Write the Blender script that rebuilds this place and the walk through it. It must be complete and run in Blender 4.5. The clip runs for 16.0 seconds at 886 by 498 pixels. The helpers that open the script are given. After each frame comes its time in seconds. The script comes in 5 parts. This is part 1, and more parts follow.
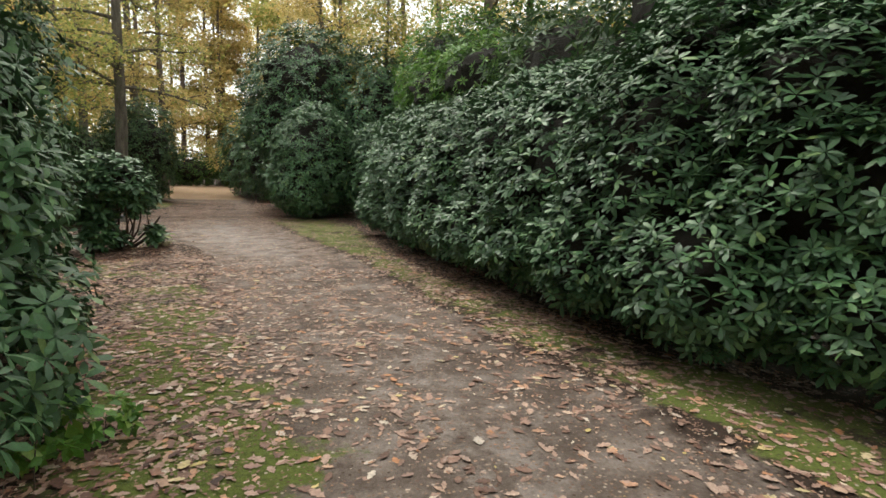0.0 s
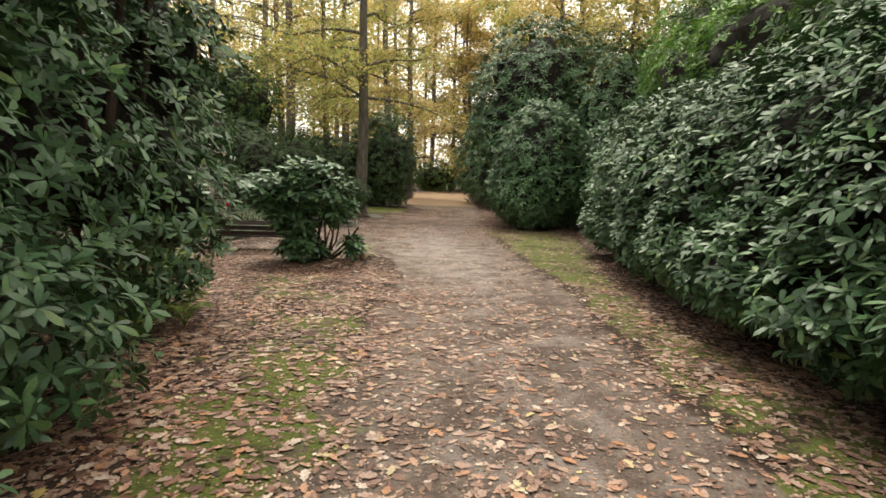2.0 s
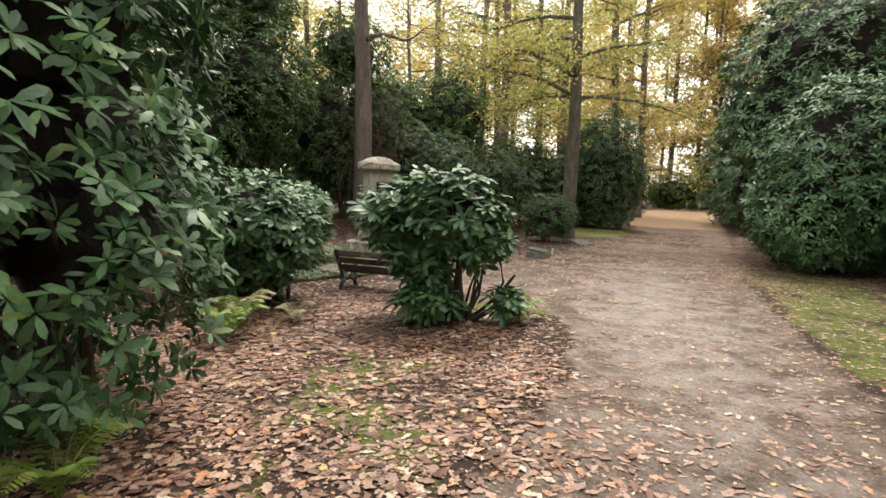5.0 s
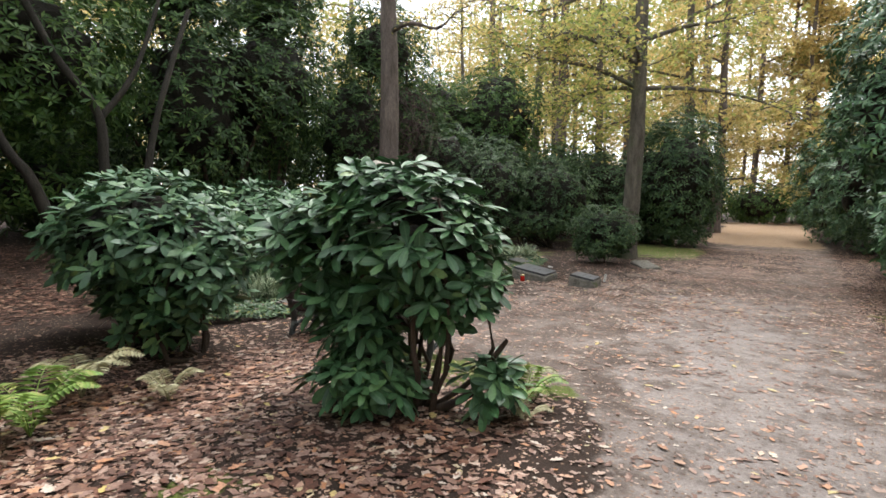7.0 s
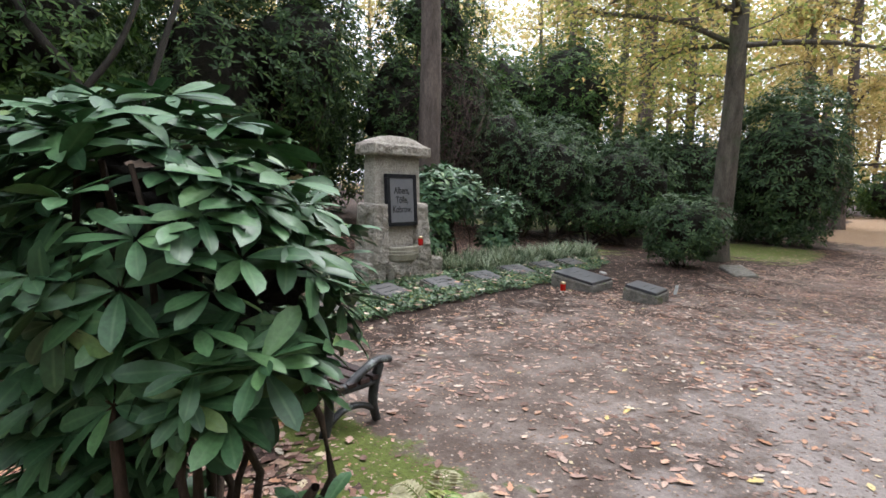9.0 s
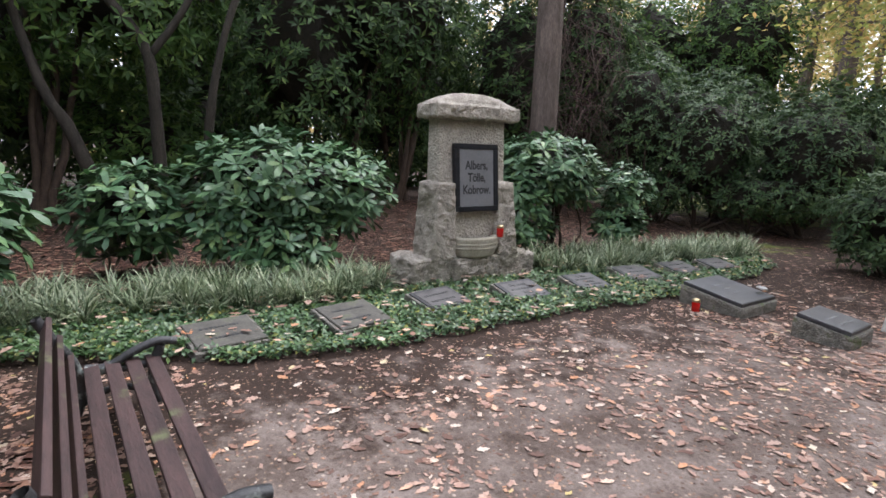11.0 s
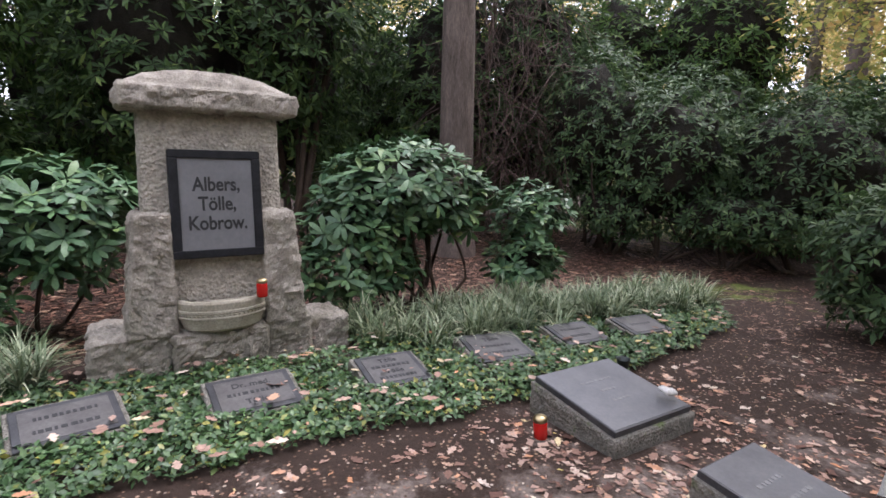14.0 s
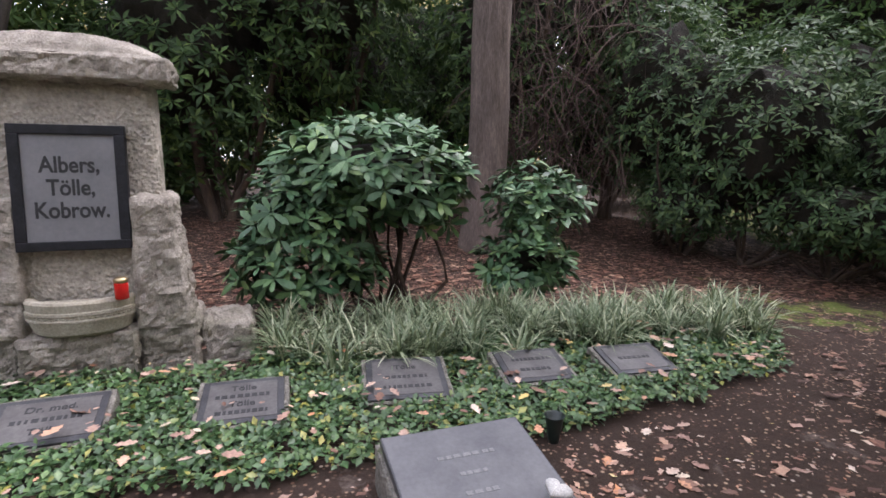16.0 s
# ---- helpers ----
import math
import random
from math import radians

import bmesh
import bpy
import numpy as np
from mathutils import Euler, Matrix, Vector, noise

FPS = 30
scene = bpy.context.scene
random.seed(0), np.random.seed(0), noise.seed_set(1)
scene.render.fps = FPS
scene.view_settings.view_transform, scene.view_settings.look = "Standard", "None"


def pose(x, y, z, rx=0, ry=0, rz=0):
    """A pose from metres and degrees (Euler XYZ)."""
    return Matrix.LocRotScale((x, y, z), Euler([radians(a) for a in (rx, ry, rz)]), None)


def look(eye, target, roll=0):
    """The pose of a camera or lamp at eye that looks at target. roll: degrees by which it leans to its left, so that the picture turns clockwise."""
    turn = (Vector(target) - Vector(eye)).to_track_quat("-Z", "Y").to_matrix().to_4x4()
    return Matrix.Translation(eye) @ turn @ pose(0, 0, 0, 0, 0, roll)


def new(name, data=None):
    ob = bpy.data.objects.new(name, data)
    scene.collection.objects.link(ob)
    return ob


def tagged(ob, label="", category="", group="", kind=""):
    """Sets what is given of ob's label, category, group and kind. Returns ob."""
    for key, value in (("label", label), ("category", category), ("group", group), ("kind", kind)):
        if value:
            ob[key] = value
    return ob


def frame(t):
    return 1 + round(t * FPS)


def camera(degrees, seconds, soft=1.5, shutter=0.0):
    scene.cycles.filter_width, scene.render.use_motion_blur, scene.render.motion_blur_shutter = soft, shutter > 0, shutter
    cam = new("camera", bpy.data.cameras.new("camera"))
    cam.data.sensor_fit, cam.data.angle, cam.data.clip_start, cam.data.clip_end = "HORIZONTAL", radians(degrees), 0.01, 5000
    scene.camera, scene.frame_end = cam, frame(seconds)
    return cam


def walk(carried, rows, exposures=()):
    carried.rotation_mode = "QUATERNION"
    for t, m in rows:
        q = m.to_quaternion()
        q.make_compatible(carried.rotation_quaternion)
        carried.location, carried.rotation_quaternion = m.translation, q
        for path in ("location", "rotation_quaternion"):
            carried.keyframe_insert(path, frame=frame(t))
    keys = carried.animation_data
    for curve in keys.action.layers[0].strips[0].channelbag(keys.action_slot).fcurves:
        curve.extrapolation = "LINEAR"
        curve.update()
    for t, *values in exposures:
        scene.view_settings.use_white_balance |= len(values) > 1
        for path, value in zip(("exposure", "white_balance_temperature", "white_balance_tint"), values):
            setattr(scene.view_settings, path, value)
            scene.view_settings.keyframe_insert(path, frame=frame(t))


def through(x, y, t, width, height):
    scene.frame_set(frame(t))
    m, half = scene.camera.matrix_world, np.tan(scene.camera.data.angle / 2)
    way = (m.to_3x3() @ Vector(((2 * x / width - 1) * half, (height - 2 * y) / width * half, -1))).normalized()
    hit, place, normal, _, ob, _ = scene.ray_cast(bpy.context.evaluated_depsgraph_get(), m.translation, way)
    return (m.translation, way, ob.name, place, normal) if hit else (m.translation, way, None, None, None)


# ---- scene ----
cam = camera(79.0, 16.0, soft=1.6)
PATH = [
    (0, (0.899, 0.173, 1.44), (1.53, 2.053, 1.177), 1.9),
    (0.5, (1.168, 0.647, 1.44), (1.587, 2.586, 1.184), 1.9),
    (1, (1.349, 1.155, 1.439), (1.57, 3.126, 1.179), 1.9),
    (1.5, (1.501, 1.712, 1.444), (1.486, 3.695, 1.184), 1.7),
    (2, (1.552, 2.221, 1.447), (1.323, 4.19, 1.18), 1.7),
    (2.5, (1.545, 2.83, 1.461), (1.111, 4.764, 1.197), 1.6),
    (3, (1.565, 3.361, 1.477), (0.968, 5.252, 1.219), 1.6),
    (3.5, (1.508, 3.977, 1.456), (0.778, 5.823, 1.213), 1.5),
    (4, (1.511, 4.495, 1.477), (0.688, 6.302, 1.238), 1.5),
    (4.5, (1.418, 5.055, 1.473), (0.491, 6.811, 1.234), 1.4),
    (4.7, (1.395, 5.294, 1.491), (0.428, 7.028, 1.253), 1.4),
    (6.8, (0.824, 7.782, 1.491), (-0.38, 9.366, 1.294), 1.2),
    (7, (0.813, 8.0, 1.46), (-0.408, 9.572, 1.264), 1.3),
    (7.5, (0.758, 8.515, 1.444), (-0.502, 10.055, 1.241), 1.4),
    (8, (0.669, 9.071, 1.462), (-0.647, 10.562, 1.248), 1.4),
    (8.5, (0.568, 9.596, 1.442), (-0.805, 11.033, 1.22), 1.4),
    (9, (0.379, 10.127, 1.413), (-1.079, 11.475, 1.172), 1.5),
    (9.5, (0.232, 10.602, 1.406), (-1.31, 11.846, 1.129), 1.5),
    (9.7, (0.137, 10.759, 1.396), (-1.441, 11.954, 1.109), 1.6),
    (11.8, (-0.862, 12.466, 1.459), (-2.651, 13.284, 1.097), 0.9),
    (12, (-0.933, 12.636, 1.458), (-2.726, 13.448, 1.101), 0.7),
    (12.5, (-1.202, 13.144, 1.456), (-2.989, 13.967, 1.098), 0.6),
    (13, (-1.353, 13.656, 1.446), (-3.125, 14.519, 1.106), 0.6),
    (13.5, (-1.531, 14.143, 1.41), (-3.3, 15.021, 1.1), 0.6),
    (14, (-1.603, 14.622, 1.398), (-3.391, 15.473, 1.118), 0.7),
    (14.5, (-1.705, 15.064, 1.381), (-3.535, 15.832, 1.128), 0.6),
    (15, (-1.823, 15.478, 1.402), (-3.7, 16.121, 1.152), 0.5),
    (15.5, (-1.878, 15.829, 1.386), (-3.783, 16.372, 1.11), 0.5),
    (16, (-2.043, 16.224, 1.357), (-3.968, 16.654, 1.026), 0.5),
]
walk(cam, [(t, look(eye, target, roll)) for t, eye, target, roll in PATH], exposures=[(0.0, 0.87, 6600, 3), (2.0, 1.11, 7150, 6), (4.5, 1.35, 7000, 7), (7.0, 1.32, 6150, 7), (9.5, 1.3, 5830, 11), (12.0, 1.49, 5850, 16), (14.0, 1.49, 5880, 19), (16.0, 1.62, 5900, 21)])

# ---- light ----
world = bpy.data.worlds.new("world")
scene.world = world
world.use_nodes = True
wn, wl = world.node_tree.nodes, world.node_tree.links
sky = wn.new("ShaderNodeTexSky")
sky.sky_type = "NISHITA"
sky.sun_disc = False
sky.sun_elevation = radians(59)
sky.sun_rotation = radians(20)
sky.dust_density = 4.0
veil = wn.new("ShaderNodeMix")
veil.data_type = "RGBA"
veil.inputs[0].default_value = 0.75
veil.inputs[7].default_value = (9.0, 8.9, 8.8, 1)
wl.new(sky.outputs[0], veil.inputs[6])
wl.new(veil.outputs[2], wn["Background"].inputs[0])
wn["Background"].inputs[1].default_value = 0.12
sun_data = bpy.data.lights.new("sun", "SUN")
sun_data.energy = 1.3
sun_data.angle = radians(18)
sun_data.color = (1.0, 0.95, 0.88)
sun = new("sun", sun_data)
sun.matrix_world = look((0, 0, 30), (3.0, -9.0, 30 - 16.0))


# ---- helpers of this scene ----
rng = np.random.default_rng(7)


def part(name, bm, material, parent, label="", smooth=False):
    me = bpy.data.meshes.new(name)
    bm.to_mesh(me)
    bm.free()
    me.materials.append(material)
    if smooth:
        me.polygons.foreach_set("use_smooth", [True] * len(me.polygons))
    ob = new(name, me)
    ob.parent = parent
    return tagged(ob, label)


def thing(name, m, label, category, group="", kind=""):
    ob = new(name)
    ob.matrix_world = m
    return tagged(ob, label, category, group, kind)


def tri_mesh(name, verts, tris, material, smooth=True, rib=None):
    me = bpy.data.meshes.new(name)
    verts, tris = np.asarray(verts, np.float32), np.asarray(tris, np.int32)
    me.vertices.add(len(verts))
    me.vertices.foreach_set("co", verts.ravel())
    me.loops.add(tris.size)
    me.loops.foreach_set("vertex_index", tris.ravel())
    me.polygons.add(len(tris))
    me.polygons.foreach_set("loop_start", np.arange(0, tris.size, 3, dtype=np.int32))
    me.polygons.foreach_set("use_smooth", np.full(len(tris), smooth))
    me.update(calc_edges=True)
    me.materials.append(material)
    if rib is not None:
        me.attributes.new("rib", "FLOAT", "POINT").data.foreach_set("value", np.asarray(rib, np.float32))
    return me


def stuff(name, verts, tris, material, parent=None, label="", category="", smooth=True, rib=None):
    ob = new(name, tri_mesh(name, verts, tris, material, smooth, rib))
    ob.parent = parent
    return tagged(ob, label, category, kind="stuff")


def box(bm, x0, y0, z0, x1, y1, z1, bevel=0.0, m=None):
    made = bmesh.ops.create_cube(bm, size=1.0)["verts"]
    t = Matrix.Translation(((x0 + x1) / 2, (y0 + y1) / 2, (z0 + z1) / 2)) @ Matrix.Diagonal((x1 - x0, y1 - y0, z1 - z0, 1))
    bmesh.ops.transform(bm, matrix=(m @ t) if m else t, verts=made)
    if bevel:
        edges = list({e for v in made for e in v.link_edges})
        bmesh.ops.bevel(bm, geom=edges, offset=bevel, segments=2, affect="EDGES", profile=0.6)
    return bm


def tube_arrays(points, radii, sides=8, wobble=0.0):
    p = np.asarray(points, float)
    r = np.asarray(radii, float)
    d = np.gradient(p, axis=0)
    d /= np.linalg.norm(d, axis=1)[:, None] + 1e-9
    ref = np.array([0.31, 0.95, 0.05]) if abs(d[0][2]) > 0.7 else np.array([0.0, 0.0, 1.0])
    a = np.cross(d, ref)
    a /= np.linalg.norm(a, axis=1)[:, None] + 1e-9
    b = np.cross(d, a)
    ang = np.arange(sides) * 2 * np.pi / sides
    rr = r[:, None] * (1 + wobble * rng.normal(size=(len(p), sides)))
    v = p[:, None] + rr[..., None] * (np.cos(ang)[None, :, None] * a[:, None] + np.sin(ang)[None, :, None] * b[:, None])
    v = v.reshape(-1, 3)
    i, j = np.meshgrid(np.arange(len(p) - 1), np.arange(sides), indexing="ij")
    q0, q1 = i * sides + j, i * sides + (j + 1) % sides
    q2, q3 = q1 + sides, q0 + sides
    t = np.concatenate([np.stack([q0, q1, q2], -1).reshape(-1, 3), np.stack([q0, q2, q3], -1).reshape(-1, 3)])
    return v, t


def join(pieces):
    vs, ts, n = [], [], 0
    for v, t in pieces:
        vs.append(v)
        ts.append(np.asarray(t) + n)
        n += len(v)
    return np.concatenate(vs), np.concatenate(ts)


def smooth_path(ctrl, n):
    c = np.asarray(ctrl, float)
    s = np.linspace(0, len(c) - 1, n)
    i = np.clip(s.astype(int), 0, len(c) - 2)
    f = (s - i)[:, None]
    p0, p1, p2, p3 = c[np.clip(i - 1, 0, None)], c[i], c[i + 1], c[np.clip(i + 2, None, len(c) - 1)]
    return 0.5 * (2 * p1 + (p2 - p0) * f + (2 * p0 - 5 * p1 + 4 * p2 - p3) * f**2 + (3 * p1 - p0 - 3 * p2 + p3) * f**3)


def unit(v):
    return v / (np.linalg.norm(v, axis=-1, keepdims=True) + 1e-9)


# leaf outlines along x, y across, z up from the blade
EVERGREEN = (np.array([[0, 0, 0], [0.32, 0.13, 0.014], [0.32, -0.13, 0.014], [0.74, 0.16, -0.03], [0.74, -0.16, -0.03], [1, 0, -0.13]]),
             np.array([[0, 2, 1], [1, 2, 4], [1, 4, 3], [3, 4, 5]]))
FINE_S = [(0.1, 0.045, 0.0), (0.28, 0.108, 0.004), (0.48, 0.155, -0.008), (0.68, 0.168, -0.03), (0.87, 0.122, -0.07)]
FINE = (np.array([[0, 0, 0]] + [[s, k * w, z + (0.028 if k else -0.006)] for s, w, z in FINE_S for k in (1, 0, -1)] + [[1, 0, -0.12]]),
        np.array([[0, 2, 1], [0, 3, 2]] + [q for k in (1, 4, 7, 10) for q in ([k, k + 1, k + 4], [k, k + 4, k + 3], [k + 1, k + 2, k + 5], [k + 1, k + 5, k + 4])] + [[13, 14, 16], [14, 15, 16]]))
RIB = np.array([1.0] + [1.0 if k == 0 else 0.0 for _ in FINE_S for k in (1, 0, -1)] + [0.6])
MID = (np.array([[0, 0, 0], [0.58, 0.165, 0.02], [0.55, 0, -0.03], [0.58, -0.165, 0.02], [1, 0, -0.16]]), np.array([[0, 2, 1], [0, 3, 2], [1, 2, 4], [2, 3, 4]]))
SIMPLE = (np.array([[0, 0, 0], [0.5, 0.17, 0.02], [1, 0, -0.12], [0.5, -0.17, 0.02]]), np.array([[0, 3, 2], [0, 2, 1]]))
BROAD = (np.array([[0, 0, 0], [0.45, 0.3, 0.05], [1, 0, -0.1], [0.5, -0.3, 0.05]]), np.array([[0, 3, 2], [0, 2, 1]]))
OAK = (np.array([[0, 0, 0.0], [0.16, 0.08, 0.01], [0.3, 0.25, 0.04], [0.42, 0.16, 0.02], [0.6, 0.35, 0.06], [0.74, 0.19, 0.03], [0.86, 0.2, 0.05], [1, 0.02, 0.04],
                 [0.86, -0.2, 0.05], [0.74, -0.18, 0.03], [0.6, -0.34, 0.07], [0.42, -0.15, 0.02], [0.3, -0.25, 0.04], [0.16, -0.08, 0.01], [0.5, 0, -0.02]]),
       np.array([[14, i, (i + 1) % 14] for i in range(14)])[:, [0, 2, 1]])
OAK_TINY = (np.array([[0, 0, 0], [0.3, 0.34, 0.02], [0.7, 0.1, 0.0], [1, 0.14, 0.03], [0.62, -0.32, 0.035], [0.28, -0.1, 0.005]]), np.array([[0, 5, 1], [1, 5, 4], [1, 4, 2], [2, 4, 3]]))


def leaves(template, base, ahead, up, length, width=None, curl=None):
    """One mesh's arrays for leaves at base, along ahead, with their blades turned towards up."""
    tv, tt = template
    side = unit(np.cross(up, ahead))
    nrm = np.cross(ahead, side)
    if width is not None:
        side = side * width[:, None]
    if curl is not None:
        nrm = nrm * curl[:, None]
    v = base[:, None] + length[:, None, None] * (tv[None, :, 0:1] * ahead[:, None] + tv[None, :, 1:2] * side[:, None] + tv[None, :, 2:3] * nrm[:, None])
    n = len(base)
    t = tt[None] + (np.arange(n) * len(tv))[:, None, None]
    return v.reshape(-1, 3), t.reshape(-1, 3)


def whorls(p, axis, size, count, spread=(50, 100)):
    """Leaves that stand in rosettes round the tips of shoots."""
    n = len(p)
    ref = unit(rng.normal(size=(n, 3)))
    a = unit(np.cross(axis, ref))
    b = np.cross(axis, a)
    k = np.arange(count)[None, :]
    ang = 2 * np.pi * (k / count + rng.uniform(-0.05, 0.05, (n, count))) + rng.uniform(0, 6.3, (n, 1))
    el = np.radians(rng.uniform(*spread, (n, count)))
    rad = np.cos(ang)[..., None] * a[:, None] + np.sin(ang)[..., None] * b[:, None]
    d = np.cos(el)[..., None] * axis[:, None] + np.sin(el)[..., None] * rad
    up = np.sin(el)[..., None] * axis[:, None] - np.cos(el)[..., None] * rad
    d = unit(d + np.array([0, 0, -0.02]))
    up = unit(up + 0.25 * rng.normal(size=up.shape))
    length = size[:, None] * rng.uniform(0.7, 1.12, (n, count))
    base = p[:, None] + 0.06 * length[..., None] * d
    keep = rng.random((n, count)) > 0.08
    return base[keep], d[keep], up[keep], length[keep]


def lump(p, scale, seed):
    """A smooth wavy value in -1..1 at points."""
    q = p * scale
    s = seed * 1.7
    return (np.sin(q[:, 0] * 1.3 + s + np.sin(q[:, 1] * 1.1 + s)) + np.sin(q[:, 1] * 1.7 + 2 * s + np.sin(q[:, 2] * 1.3)) + np.sin(q[:, 2] * 1.9 + s * 3 + np.sin(q[:, 0] * 0.9))) / 3


def lobe_points(lobes, density, depth, seed, floor=0.1):
    """Points near the skin of a bush made of round lobes, with outward directions."""
    ps, ns = [], []
    lobes = np.asarray(lobes, float)
    for i, (x, y, z, rx, ry, rz) in enumerate(lobes):
        area = 4 * np.pi * (((rx * ry) ** 1.6 + (rx * rz) ** 1.6 + (ry * rz) ** 1.6) / 3) ** (1 / 1.6)
        n = int(area * density)
        u = unit(rng.normal(size=(n, 3)))
        r = np.array([rx, ry, rz])
        q = u * r
        w = 1 + 0.10 * lump(q + [x, y, z], 2.1, seed) + 0.05 * lump(q + [x, y, z], 6.0, seed + 2) - depth * rng.random(n) ** 1.5
        p = q * w[:, None] + [x, y, z]
        keep = p[:, 2] > floor
        for j, o in enumerate(lobes):
            if j != i:
                keep &= (((p - o[:3]) / o[3:]) ** 2).sum(1) > 0.72
        ps.append(p[keep])
        ns.append(unit(u / r)[keep])
    return np.concatenate(ps), np.concatenate(ns)


def stems(base, tips, radius, seed, bend=0.25):
    pieces = []
    for i, tip in enumerate(tips):
        b = np.array([base[0], base[1], -0.05]) + np.array([*rng.normal(0, radius * 1.2, 2), 0])
        mid = b * 0.55 + np.asarray(tip) * 0.45 + np.array([*rng.normal(0, bend * 0.6, 2), -0.08])
        path = smooth_path([b, mid, tip], 9)
        path[1:-1] += rng.normal(0, radius * 0.35, (7, 3))
        pieces.append(tube_arrays(path, np.linspace(radius, radius * 0.35, 9) * rng.uniform(0.7, 1.1), 7, 0.06))
    return pieces


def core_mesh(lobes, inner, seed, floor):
    """A rough body well inside the leaves, coloured dark to give a bush's inner shade."""
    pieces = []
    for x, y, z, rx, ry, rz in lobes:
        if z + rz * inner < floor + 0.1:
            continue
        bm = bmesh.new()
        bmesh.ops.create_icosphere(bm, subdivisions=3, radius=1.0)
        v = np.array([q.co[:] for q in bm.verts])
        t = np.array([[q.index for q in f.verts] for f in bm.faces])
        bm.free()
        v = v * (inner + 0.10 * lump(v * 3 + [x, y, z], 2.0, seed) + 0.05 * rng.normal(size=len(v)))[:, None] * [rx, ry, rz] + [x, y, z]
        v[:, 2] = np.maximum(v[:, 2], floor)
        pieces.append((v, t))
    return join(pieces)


def bush(name, label, lobes, size, density, material, group="", template=EVERGREEN, count=7, depth=0.25, inner=0.64, foot=(), stem=0.03, floor=0.1, seed=1, singles=None, category="shrub", lift=0.75, spread=(55, 98), core_floor=None, bare=None):
    """An evergreen shrub: foliage, a dark body for the shade inside, and stems from the ground."""
    lobes = np.asarray(lobes, float)
    c = lobes[:, :2].mean(0)
    ob = thing(name, pose(c[0], c[1], 0), label, category, group)
    off = np.array([c[0], c[1], 0])
    p, n = lobe_points(lobes, density, depth, seed, floor)
    if bare:
        keep = ~bare(p)
        p, n = p[keep], n[keep]
    axis = unit(n + np.array([0, 0, lift]) + 0.35 * rng.normal(size=n.shape))
    base, d, up, length = whorls(p - off, axis, np.full(len(p), size) * rng.uniform(0.8, 1.2, len(p)), count, spread)
    if singles:
        x0, y0, x1, y1, z1, most = singles
        w = base + off
        near = np.flatnonzero((w[:, 0] > x0) & (w[:, 0] < x1) & (w[:, 1] > y0) & (w[:, 1] < y1) & (w[:, 2] < z1))
        near = near[:most]
        me = tri_mesh("leaf", template[0], template[1], material, rib=RIB if template is FINE else None)
        side = unit(np.cross(up, d))
        nrm = np.cross(d, side)
        for i in near:
            leaf = new("leaf", me)
            leaf.parent = ob
            m = Matrix(np.stack([d[i], side[i], nrm[i]], 1).tolist()).to_4x4()
            leaf.matrix_basis = Matrix.Translation(base[i].tolist()) @ m @ Matrix.Diagonal((*[float(length[i])] * 3, 1))
        rest = np.ones(len(base), bool)
        rest[near] = False
        base, d, up, length = base[rest], d[rest], up[rest], length[rest]
    v, t = leaves(template, base, d, up, length)
    stuff("foliage", v, t, material, ob, rib=np.tile(RIB, len(base)) if template is FINE else None)
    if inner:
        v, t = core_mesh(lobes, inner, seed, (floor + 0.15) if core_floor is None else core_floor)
        stuff("shade_core", v - off, t, CORE_SHADE, ob, "dark body inside the leaves, standing in for inner shade")
    for fx, fy in foot:
        near = lobes[np.argsort(((lobes[:, :2] - [fx, fy]) ** 2).sum(1))[:3]]
        tips = [np.array(q[:3]) + q[3:] * rng.uniform(-0.6, 0.6, 3) for q in near for _ in range(2)]
        for v, t in stems((fx, fy), tips, stem, seed):
            sob = new("stem", tri_mesh("stem", v - off, t, BARK_BROWN))
            sob.parent = ob
    return ob


# ---- materials ----
def node_material(name):
    m = bpy.data.materials.new(name)
    m.use_nodes = True
    n, l = m.node_tree.nodes, m.node_tree.links
    return m, n, l, n["Principled BSDF"]


def ramp(n, stops):
    r = n.new("ShaderNodeValToRGB")
    e = r.color_ramp.elements
    while len(e) < len(stops):
        e.new(0.5)
    for q, (at, c) in zip(e, stops):
        q.position, q.color = at, (*c, 1)
    return r


def noise_node(n, l, scale, detail=5.0, rough=0.6, coords="Object"):
    tc = n.new("ShaderNodeTexCoord")
    t = n.new("ShaderNodeTexNoise")
    t.inputs["Scale"].default_value, t.inputs["Detail"].default_value, t.inputs["Roughness"].default_value = scale, detail, rough
    l.new(tc.outputs[coords], t.inputs["Vector"])
    return t


def mix_node(n, l, kind, fac, a, b):
    m = n.new("ShaderNodeMix")
    m.data_type, m.blend_type = "RGBA", kind
    for i, q in ((0, fac), (6, a), (7, b)):
        if isinstance(q, bpy.types.NodeSocket):
            l.new(q, m.inputs[i])
        else:
            m.inputs[i].default_value = q if i == 0 else (*q, 1)
    return m.outputs[2]


def bump_node(n, l, bsdf, height, strength, distance):
    b = n.new("ShaderNodeBump")
    b.inputs["Strength"].default_value, b.inputs["Distance"].default_value = strength, distance
    l.new(height, b.inputs["Height"])
    l.new(b.outputs[0], bsdf.inputs["Normal"])


